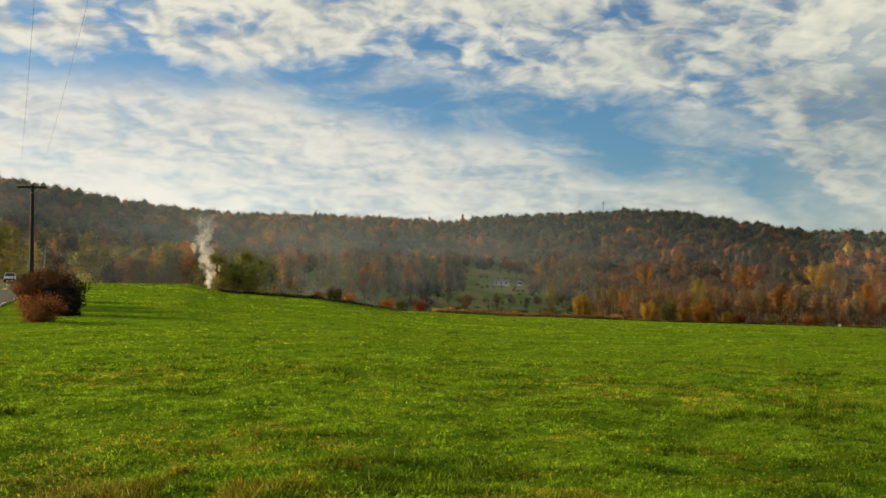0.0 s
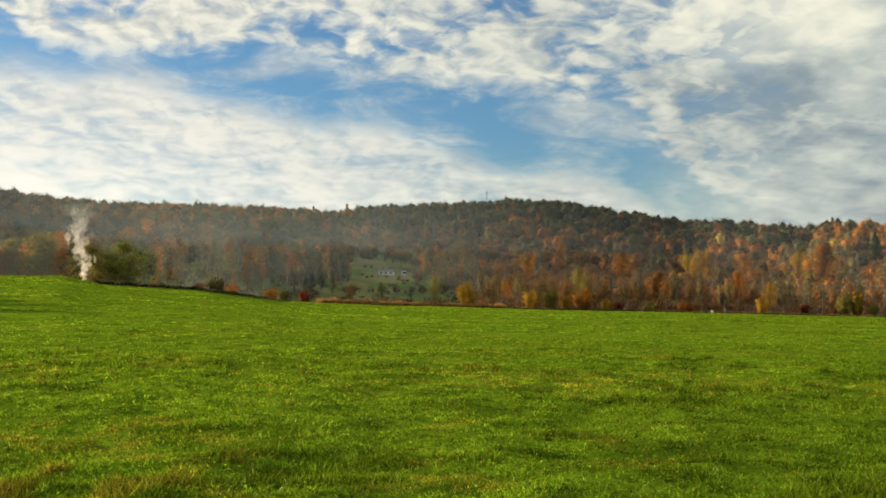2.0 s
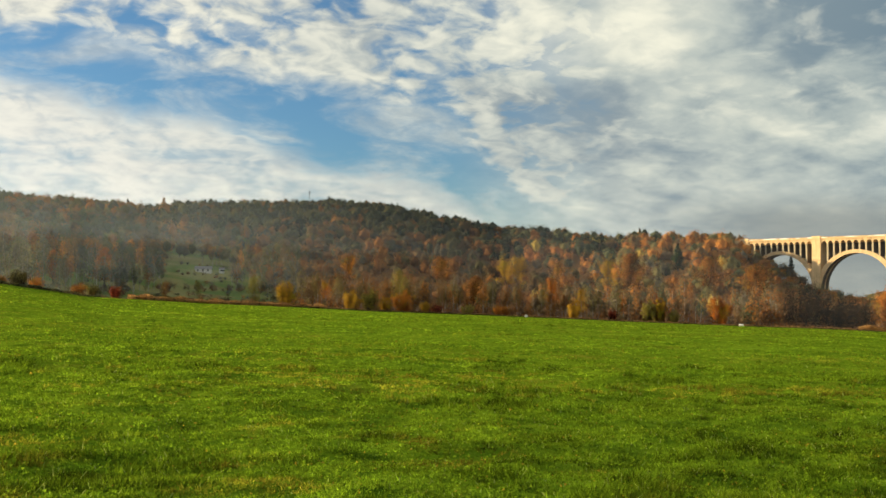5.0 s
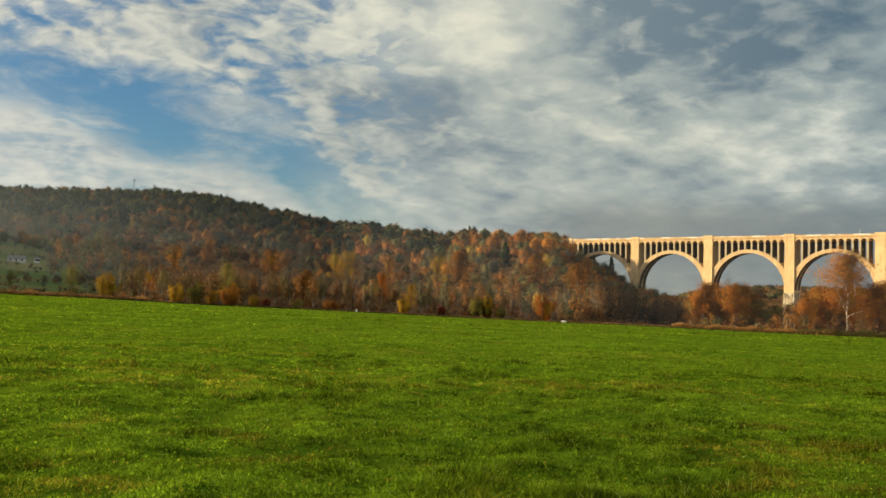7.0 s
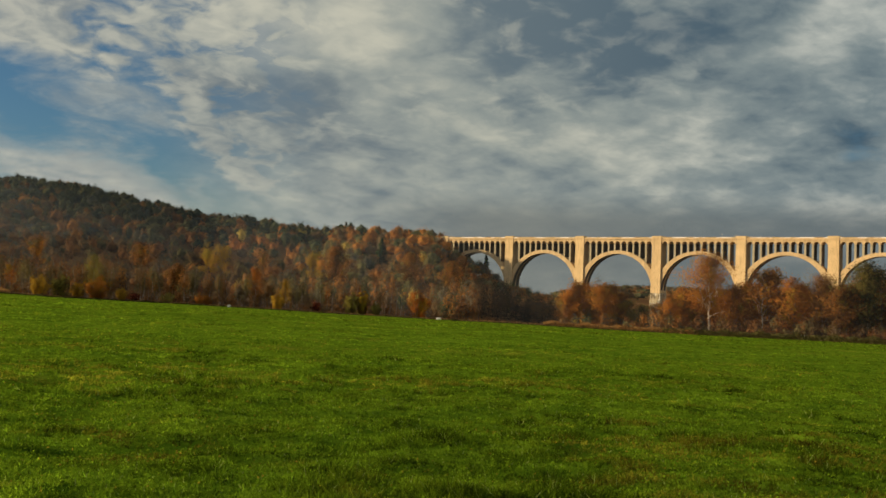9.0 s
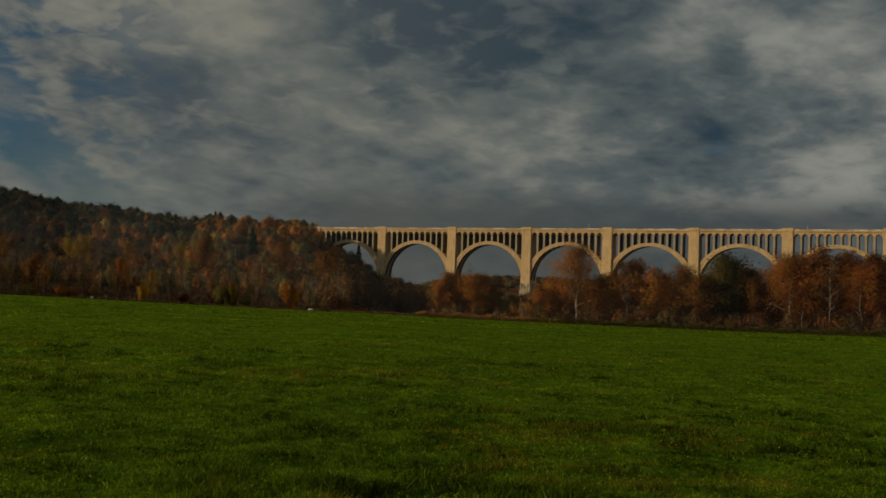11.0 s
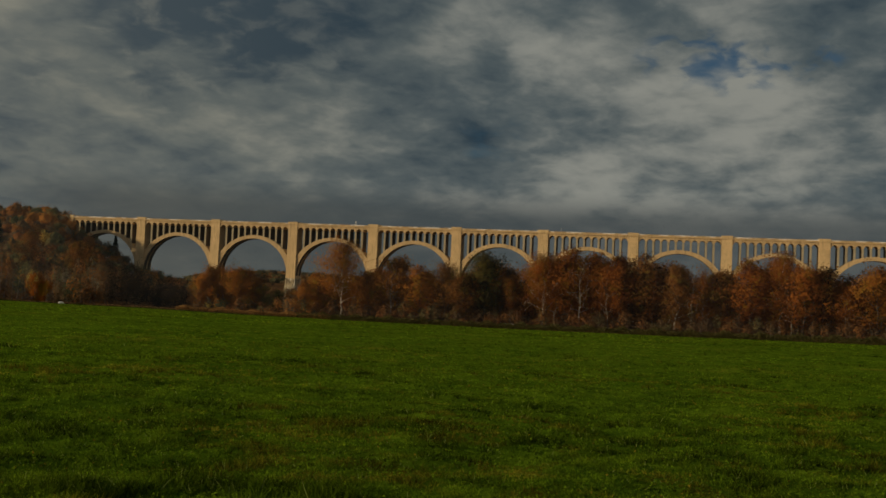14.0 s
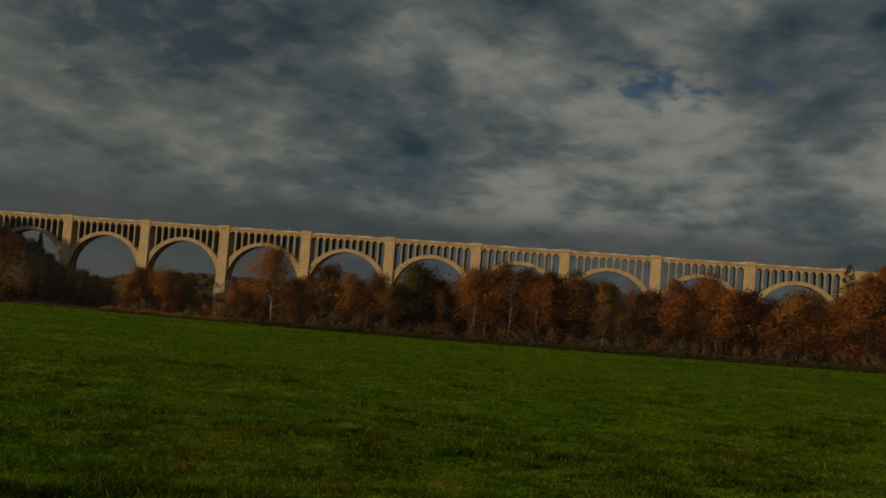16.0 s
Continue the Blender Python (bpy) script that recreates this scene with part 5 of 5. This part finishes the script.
def wire(a, b, shift, sag):
    a, b = Vector(a), Vector(b)
    side = Vector((1.45 * shift, 0.3 * shift, -0.05))
    pts = [(a + side).lerp(b + side, k / 24) - Vector((0, 0, sag * 4 * (k / 24) * (1 - k / 24))) for k in range(25)]
    return tagged(new("power_line", tube_mesh("power_line", WIRE, pts, 0.007, 4)), "thin dark overhead power line between poles", "power line", "power lines")


for s in (-0.95, 0.2):
    wire(p1, p3, s, 2.2)
    wire(p1, p2, s, 2.5)


def car(x, y, z, heading, mat, label):
    thing = holder("car", Matrix.Translation((x, y, z)) @ Matrix.Rotation(-radians(heading), 4, "Z"), label, "car", "cars")
    bm = bmesh.new()
    prof = [(-2.25, 0.35), (-2.28, 0.85), (-1.25, 1.0), (1.9, 1.02), (2.2, 0.95), (2.25, 0.4)]
    rings = []
    for sx in (-0.92, -0.86, 0.86, 0.92):
        k = 1.0 if abs(sx) < 0.9 else 0.93
        rings.append([bm.verts.new((sx, py * (0.99 if k < 1 else 1), pz if pz < 0.5 else pz - (1 - k) * 0.6)) for py, pz in prof])
    for a, b in zip(rings, rings[1:]):
        for i in range(len(prof)):
            j = (i + 1) % len(prof)
            bm.faces.new((a[i], a[j], b[j], b[i]))
    bm.faces.new(rings[0])
    bm.faces.new(rings[-1][::-1])
    bmesh.ops.recalc_face_normals(bm, faces=bm.faces)
    body = part("body", bm_mesh("body", bm, mat), thing)
    bm = bmesh.new()
    low, high = [(-1.3, 1.0), (1.85, 1.0)], [(-0.65, 1.58), (1.5, 1.6)]
    vs = [bm.verts.new((sx * (0.84 if pz < 1.2 else 0.68), py, pz)) for sx in (-1, 1) for py, pz in (low[0], low[1], high[1], high[0])]
    bm.faces.new(vs[:4]), bm.faces.new(vs[4:][::-1])
    for i in range(4):
        j = (i + 1) % 4
        bm.faces.new((vs[i], vs[i + 4], vs[j + 4], vs[j]))
    bmesh.ops.recalc_face_normals(bm, faces=bm.faces)
    part("windows", bm_mesh("windows", bm, GLASS), body, "dark glass cabin windows")
    part("roof", box_mesh("roof", mat, -0.69, 0.69, -0.68, 1.52, 1.57, 1.64, 0.03), body)
    part("windscreen_pillar", tube_mesh("windscreen_pillar", mat, [(-0.84, -1.3, 1.0), (-0.68, -0.65, 1.6)], 0.05, 5), body)
    part("windscreen_pillar", tube_mesh("windscreen_pillar", mat, [(0.84, -1.3, 1.0), (0.68, -0.65, 1.6)], 0.05, 5), body)
    part("bumper", box_mesh("bumper", RUBBER, -0.85, 0.85, -2.34, -2.22, 0.36, 0.58, 0.03), body, "black lower bumper")
    for sx in (-0.68, 0.68):
        part("headlight", box_mesh("headlight", LAMP_GLASS, sx - 0.18, sx + 0.18, -2.31, -2.2, 0.68, 0.84, 0.03), body, "clear headlight")
        for py in (-1.4, 1.4):
            wheel = part("wheel", tube_mesh("wheel", RUBBER, [(sx * 1.2 - 0.11, py, 0.33), (sx * 1.2 + 0.11, py, 0.33)], 0.33, 16), thing)
            part("rim", tube_mesh("rim", STEEL, [(sx * 1.2 - 0.12, py, 0.33), (sx * 1.2 + 0.12, py, 0.33)], 0.2, 12), wheel)
    return thing


x, y, z = spot(-22.95, 188)
car(x, y, z + 0.08, -21, CAR_WHITE, "white car coming along the country road")
for az, turn in ((52.35, 60), (57.25, 80)):
    x, y, z = spot(az, edge_r(az) + 13)
    car(x, y, z, turn, CAR_WHITE, "white car parked beyond the pasture hedge")


def house(x, y, z, turn, wx, wy, wall_h, roof_mat, label, name="house"):
    thing = holder(name, pose(x, y, z, 0, 0, turn), label, "house", "houses")
    wall = part("wall", box_mesh("wall", SIDING, -wx / 2, wx / 2, -wy / 2, wy / 2, -1.0, wall_h), thing)
    ridge = wall_h + wy * 0.28
    e = 0.4
    v = [(-wx / 2 - e, -wy / 2 - e, wall_h - 0.15), (wx / 2 + e, -wy / 2 - e, wall_h - 0.15), (wx / 2 + e, wy / 2 + e, wall_h - 0.15),
         (-wx / 2 - e, wy / 2 + e, wall_h - 0.15), (-wx / 2 - e, 0, ridge), (wx / 2 + e, 0, ridge)]
    part("roof", mesh_from("roof", v, [(0, 1, 5, 4), (2, 3, 4, 5), (0, 4, 3), (1, 2, 5), (0, 3, 2, 1)], [roof_mat]), thing)
    for k in (-0.32, 0.0, 0.32):
        win = part("window", box_mesh("window", SIDING, k * wx - 0.6, k * wx + 0.6, -wy / 2 - 0.06, -wy / 2 + 0.02, 0.9, 2.2), wall)
        part("pane", box_mesh("pane", GLASS, k * wx - 0.5, k * wx + 0.5, -wy / 2 - 0.08, -wy / 2 - 0.05, 1.0, 2.1), win)
    return thing


hx, hy, hz = spot(3.3, 640)
house(hx, hy, hz - 0.5, -10, 9.5, 6, 2.4, ROOFING, "low white farmhouse with a grey roof on the slope")
hx, hy, hz = spot(4.27, 645)
house(hx, hy, hz, 5, 2.6, 3.0, 2.6, ROOFING, "small white outbuilding beside the farmhouse", "shed")
hx, hy, hz = spot(-20.55, 300)
house(hx, hy, hz, 20, 9, 6, 2.8, RED_ROOF, "small white roadside house with a rust-red roof")
x, y, z = spot(-20.2, 250)
shrub("shrub", "bright orange leafy bush beside the small house", "orange", x, y, z, 5.0, rise(2.2, 250) - z, 97, "garden shrubs")

# mast on the hill
x, y, z = spot(9.0, 1215)
top = rise(5.47, 1215)
mast = holder("radio_mast", Matrix.Translation((x, y, z)), "thin dark lattice radio mast on the wooded crest", "mast")
for sx, sy in ((-1.0, -0.6), (1.0, -0.6), (0, 1.1)):
    part("leg", tube_mesh("leg", WIRE, [(sx, sy, -1), (sx * 0.35, sy * 0.35, top - z)], 0.10, 5), mast)
for k in range(8):
    h = (top - z) * (k + 1) / 8
    f = 1 - 0.65 * (k + 1) / 8
    part("brace", tube_mesh("brace", WIRE, [(-f, -0.6 * f, h), (f, -0.6 * f, h), (0, 1.1 * f, h), (-f, -0.6 * f, h)], 0.09, 4), mast)
for s in (-1, 0, 1):
    part("antenna", box_mesh("antenna", WIRE, s * 0.9 - 0.14, s * 0.9 + 0.14, -0.6, -0.35, top - z - 2.6, top - z - 0.6, 0.03), mast)


def bale(az, rr, turn, length, radius, label):
    x, y, z = spot(az, rr)
    thing = holder("hay_bale", pose(x, y, z + radius * 0.94, 0, 0, turn), label, "hay bale", "wrapped hay bales")
    bm = bmesh.new()
    rows = [(-0.5, 0.86), (-0.47, 0.96), (-0.2, 1.0), (0.2, 0.99), (0.47, 0.96), (0.5, 0.86)]
    rings = [[bm.verts.new((f * length, radius * k * math.cos(a * math.pi / 10), radius * k * math.sin(a * math.pi / 10) * 0.96)) for a in range(20)] for f, k in rows]
    for a, b in zip(rings, rings[1:]):
        for i in range(20):
            bm.faces.new((a[i], a[(i + 1) % 20], b[(i + 1) % 20], b[i])).smooth = True
    bm.faces.new(rings[0][::-1])
    bm.faces.new(rings[-1])
    part("wrap", bm_mesh("wrap", bm, WHITE_WRAP), thing)
    return thing


bale(21.16, 437, 60, 1.1, 0.62, "white plastic-wrapped hay bale on the pasture")
bale(32.75, 425, -35, 1.9, 0.55, "white plastic-wrapped hay bale lying on its side")


def smoke(az, rr, low_el, high_el):
    """A drifting column of pale smoke, built of very thin flakes."""
    rng = np.random.default_rng(71)
    x, y, z = spot(az, rr)
    low, high = rise(low_el, rr), rise(high_el, rr)
    n = 170
    f = rng.uniform(0, 1, n) ** 1.25
    cx = -np.sin(f * 2.2) * 0.9 + 0.6 * np.sin(f * 9)
    wide = 0.5 + 2.6 * f
    c = np.stack([x + cx + rng.normal(0, 1, n) * wide * 0.55, y + rng.normal(0, 1, n) * wide * 0.6, low + (high - low) * f + rng.normal(0, 0.4, n)], 1)
    a = rng.normal(0, 1, (n, 3))
    a /= np.linalg.norm(a, axis=1)[:, None]
    b = np.cross(a, rng.normal(0, 1, (n, 3)))
    b /= np.linalg.norm(b, axis=1)[:, None]
    k = (0.45 + 1.0 * f)[:, None] * rng.uniform(0.6, 1.2, (n, 1))
    verts = np.stack([c + (a * math.cos(w) + b * math.sin(w)) * k for w in np.arange(6) * math.pi / 3], 1).reshape(-1, 3)
    m = bpy.data.materials.new("thin_smoke")
    m.use_nodes = True
    q = Nodes(m.node_tree)
    m.node_tree.nodes.remove(m.node_tree.nodes["Principled BSDF"])
    clear = q.add("BsdfTransparent")
    d = q.add("BsdfDiffuse", Color=(0.93, 0.93, 0.93, 1))
    t = q.add("BsdfTranslucent", Color=(0.93, 0.93, 0.93, 1))
    both = q.add("MixShader", Fac=0.5)
    q.tree.links.new(d.outputs[0], both.inputs[1])
    q.tree.links.new(t.outputs[0], both.inputs[2])
    height = q.add("SeparateXYZ", Vector=q.add("NewGeometry").outputs["Position"]).outputs[2]
    s = q.add("MixShader", Fac=q.remap(height, low, high, 0.22, 0.012, False))
    q.tree.links.new(clear.outputs[0], s.inputs[1])
    q.tree.links.new(both.outputs[0], s.inputs[2])
    q.tree.links.new(s.outputs[0], m.node_tree.nodes["Material Output"].inputs[0])
    return tagged(new("smoke", fast_mesh("smoke", verts, 6, m)), "thin column of pale smoke rising behind the knoll", "smoke", kind="stuff")


smoke(-12.9, 215, 1.0, 5.0)


def drifting_haze():
    """Haze and thin fire smoke imitated by wavering bluish sheets, one behind the other."""
    m = bpy.data.materials.new("drifting_haze")
    m.use_nodes = True
    q = Nodes(m.node_tree)
    m.node_tree.nodes.remove(m.node_tree.nodes["Principled BSDF"])
    clear = q.add("BsdfTransparent")
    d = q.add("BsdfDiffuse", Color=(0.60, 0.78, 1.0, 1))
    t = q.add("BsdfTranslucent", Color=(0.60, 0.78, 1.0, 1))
    both = q.add("MixShader", Fac=0.5)
    q.tree.links.new(d.outputs[0], both.inputs[1])
    q.tree.links.new(t.outputs[0], both.inputs[2])
    amount_here = q.add("Attribute")
    amount_here.attribute_name = "veil"
    drift = q.noise(q.add("NewGeometry").outputs["Position"], 0.012, 3, 0.5)
    s = q.add("MixShader", Fac=q.math("MULTIPLY", amount_here.outputs["Fac"], q.remap(drift, 0.3, 0.7, 0.75, 1.15)))
    q.tree.links.new(clear.outputs[0], s.inputs[1])
    q.tree.links.new(both.outputs[0], s.inputs[2])
    q.tree.links.new(s.outputs[0], m.node_tree.nodes["Material Output"].inputs[0])
    thing = holder("valley_haze", Matrix.Identity(4), "translucent bluish sheets imitating smoke and haze over the wooded valley", "haze", kind="stuff")
    azs, ups = np.linspace(-30, 90, 121), np.linspace(0, 1, 13)
    # sheets added before woods and viaduct lift their dark tones, as haze would
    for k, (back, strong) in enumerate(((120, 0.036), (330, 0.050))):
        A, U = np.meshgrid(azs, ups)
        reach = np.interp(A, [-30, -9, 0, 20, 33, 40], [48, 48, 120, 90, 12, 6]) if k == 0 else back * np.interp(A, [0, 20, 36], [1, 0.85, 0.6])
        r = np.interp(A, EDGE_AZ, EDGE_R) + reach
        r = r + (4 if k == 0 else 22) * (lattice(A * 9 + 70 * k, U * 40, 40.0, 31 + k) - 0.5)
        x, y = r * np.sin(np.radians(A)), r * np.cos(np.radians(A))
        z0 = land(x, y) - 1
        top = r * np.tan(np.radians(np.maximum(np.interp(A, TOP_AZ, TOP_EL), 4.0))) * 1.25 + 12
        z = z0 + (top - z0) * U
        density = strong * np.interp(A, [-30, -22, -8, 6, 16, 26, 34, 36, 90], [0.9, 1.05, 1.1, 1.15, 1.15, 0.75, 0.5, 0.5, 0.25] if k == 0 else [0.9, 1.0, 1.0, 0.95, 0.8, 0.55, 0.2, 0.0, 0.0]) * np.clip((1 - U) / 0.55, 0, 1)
        n = len(azs)
        faces = [(i * n + j, i * n + j + 1, (i + 1) * n + j + 1, (i + 1) * n + j) for i in range(len(ups) - 1) for j in range(n - 1)]
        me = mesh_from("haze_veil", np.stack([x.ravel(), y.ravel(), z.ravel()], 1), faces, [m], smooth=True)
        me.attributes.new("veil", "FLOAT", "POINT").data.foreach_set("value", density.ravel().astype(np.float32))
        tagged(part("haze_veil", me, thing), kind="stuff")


drifting_haze()


# ---------------------------------------------------------------- grass close to the camera
def sward(count, near, far, per, seed, tall=(0.035, 0.085)):
    """Tufts of short pasture grass; each blade springs from its tuft and leans outwards."""
    rng = np.random.default_rng(seed)
    az = np.radians(rng.uniform(-27, 86, count))
    r = near * (far / near) ** rng.uniform(0, 1, count)
    r = np.minimum(r, np.interp(np.degrees(az), EDGE_AZ, EDGE_R) - rng.uniform(1, 40, count))
    x, y = r * np.sin(az), r * np.cos(az)
    z = land(x, y)
    n = count * per
    rr = np.repeat(r, per)
    # longer tussocks here and there over a short, trodden sward
    tussock = np.clip((lattice(x, y, 0.55, 11) * 0.6 + lattice(x, y, 2.3, 12) * 0.4 - 0.56) / 0.2, 0, 1)
    length = (0.75 + 1.1 * tussock + np.clip(r / 120, 0, 1) * 1.3 * lattice(x, y, 3.6, 18) ** 2) * rng.uniform(0.75, 1.25, count)
    high = np.repeat(length, per) * rng.uniform(*tall, n)
    width = 0.0050 + rr * 0.00036
    turn = rng.uniform(0, 2 * np.pi, n)
    way_out = np.stack([np.cos(turn), np.sin(turn)], 1)
    q = rng.uniform(0.1, 1, n)[:, None]
    base = np.repeat(np.stack([x, y, z], 1), per, 0)
    base[:, :2] += way_out * q * (0.022 + rr[:, None] * 0.0013)
    base[:, 2] -= 0.01
    # most leaves lie over, some stand
    flat = rng.uniform(0, 0.62, n) * np.repeat(1 - 0.4 * tussock, per)
    lean = way_out * high[:, None] * (0.25 + 1.15 * flat)[:, None] + rng.normal(0, 0.35, (n, 2)) * high[:, None]
    high = high * (1 - 0.72 * flat)
    spin = turn + np.pi / 2 + rng.normal(0, 0.7, n)
    side = np.stack([np.cos(spin), np.sin(spin), np.zeros(n)], 1) * width[:, None]
    tip = base + np.concatenate([lean, high[:, None]], 1)
    verts = np.stack([base - side, base + side, tip], 1).reshape(-1, 3)
    me = fast_mesh("grass", verts, 3, GRASS_BLADE)
    tuft = 1.30 * np.exp(-np.abs(rng.normal(0, 0.46, count)) * np.clip(1.25 - r / 70, 0.6, 1))[:, None]
    patch = np.clip(lattice(x, y, 0.62, 24) * 0.45 + lattice(x, y, 0.27, 17) * 0.55, 0.2, 0.8)[:, None]
    # tussocks painted darker as their shade; grass past ten metres brightened
    shade = tuft * (0.10 + 1.78 * patch) * (1 - 0.34 * tussock[:, None]) * np.interp(r, [10, 22], [1.04, 1.12])[:, None]
    # painted darker towards the right of the view, in place of dimmer light
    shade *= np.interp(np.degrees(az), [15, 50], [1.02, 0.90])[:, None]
    shade *= (1 + np.clip(r / 90, 0, 1) * (0.9 * lattice(x, y, 6.0, 19) - 0.45))[:, None]
    dry = np.clip((lattice(x, y, 3.1, 14) * 0.5 + lattice(x, y, 0.45, 15) * 0.5 - 0.58) / 0.12, 0, 1)[:, None]
    dry *= np.clip(1.3 - r / 60, 0.4, 1)[:, None]
    lush = np.clip(lattice(x, y, 1.1, 16) * 0.6 + rng.uniform(0, 0.4, count), 0, 1)[:, None]
    # worn, half-bare turf by the road
    worn = (np.clip((-np.degrees(az) - 15) / 6, 0, 1) * np.clip((15 - r) / 5, 0, 1) * (0.3 + lattice(x, y, 0.5, 20)))[:, None]
    tone = np.array((0.086, 0.168, 0.008)) * (1 - lush) + np.array((0.206, 0.312, 0.015)) * lush
    tone = shade * (tone * (1 - dry * 0.65) + np.array((0.30, 0.24, 0.025)) * dry * 0.65)
    worn = np.clip(worn, 0, 0.85)
    tone = tone * (1 - worn) + np.array((0.120, 0.092, 0.022)) * shade * worn
    tone = np.repeat(tone, per, 0) * (1 + rng.uniform(-0.45, 0.45, n) * np.clip(1.25 - rr / 70, 0.4, 1))[:, None]
    # glints on a few near blades, painted as pale yellow-green colour
    pale = rng.uniform(0, 1, n) < 0.022 * np.clip(1.5 - rr / 25, 0, 1)
    tone[pale] = np.array((0.36, 0.45, 0.10)) * rng.uniform(0.7, 1.2, (pale.sum(), 1))
    data = np.ones((len(verts), 4), np.float32)
    data[:, :3] = np.repeat(tone, 3, 0)
    me.color_attributes.new("leaf_tone", "FLOAT_COLOR", "POINT").data.foreach_set("color", data.ravel())
    return me


def herb_leaves(count, near, far, seed):
    """Small broad leaves of clover and weeds lying on the sward, each tilted its own way."""
    rng = np.random.default_rng(seed)
    az = np.radians(rng.uniform(-27, 86, count))
    r = near * (far / near) ** rng.uniform(0, 1, count)
    x, y = r * np.sin(az), r * np.cos(az)
    c = np.stack([x, y, land(x, y) + rng.uniform(0.02, 0.06, count) * (1 + r / 60)], 1)
    up = rng.normal(0, 0.55, (count, 3)) + np.array((0, 0, 1.0))
    up /= np.linalg.norm(up, axis=1)[:, None]
    size = (0.0055 + r * 0.00034) * rng.uniform(0.6, 1.5, count)
    me = fast_mesh("herb_leaves", tangent_cards(c, up, size[:, None] * 1.5, rng, 3), 3, GRASS_BLADE)
    tone = np.array((0.138, 0.228, 0.011)) * np.exp(rng.normal(0, 0.36, (count, 1)))
    yellow = (rng.uniform(0, 1, count) < 0.035 * np.clip(lattice(x, y, 2.1, 23) * 2.4 - 0.5, 0, 1.6))[:, None]
    tone = np.where(yellow, np.array((0.40, 0.29, 0.03)) * rng.uniform(0.6, 1.2, (count, 1)), np.minimum(tone, 0.5))
    data = np.ones((count * 3, 4), np.float32)
    data[:, :3] = np.repeat(tone, 3, 0)
    me.color_attributes.new("leaf_tone", "FLOAT_COLOR", "POINT").data.foreach_set("color", data.ravel())
    return me


GRASS_BLADE = toned_leaves("grass_blades", 0.55, 0.06, 9.0, False, 0.3)
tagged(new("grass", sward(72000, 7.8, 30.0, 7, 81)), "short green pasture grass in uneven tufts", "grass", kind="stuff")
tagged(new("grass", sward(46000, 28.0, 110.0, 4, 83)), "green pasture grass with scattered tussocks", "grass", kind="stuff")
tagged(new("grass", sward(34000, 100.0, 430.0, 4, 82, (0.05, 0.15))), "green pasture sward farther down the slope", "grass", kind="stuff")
tagged(new("herb_leaves", herb_leaves(130000, 7.8, 45.0, 84)), "small clover and weed leaves in the pasture grass", "weeds", kind="stuff")
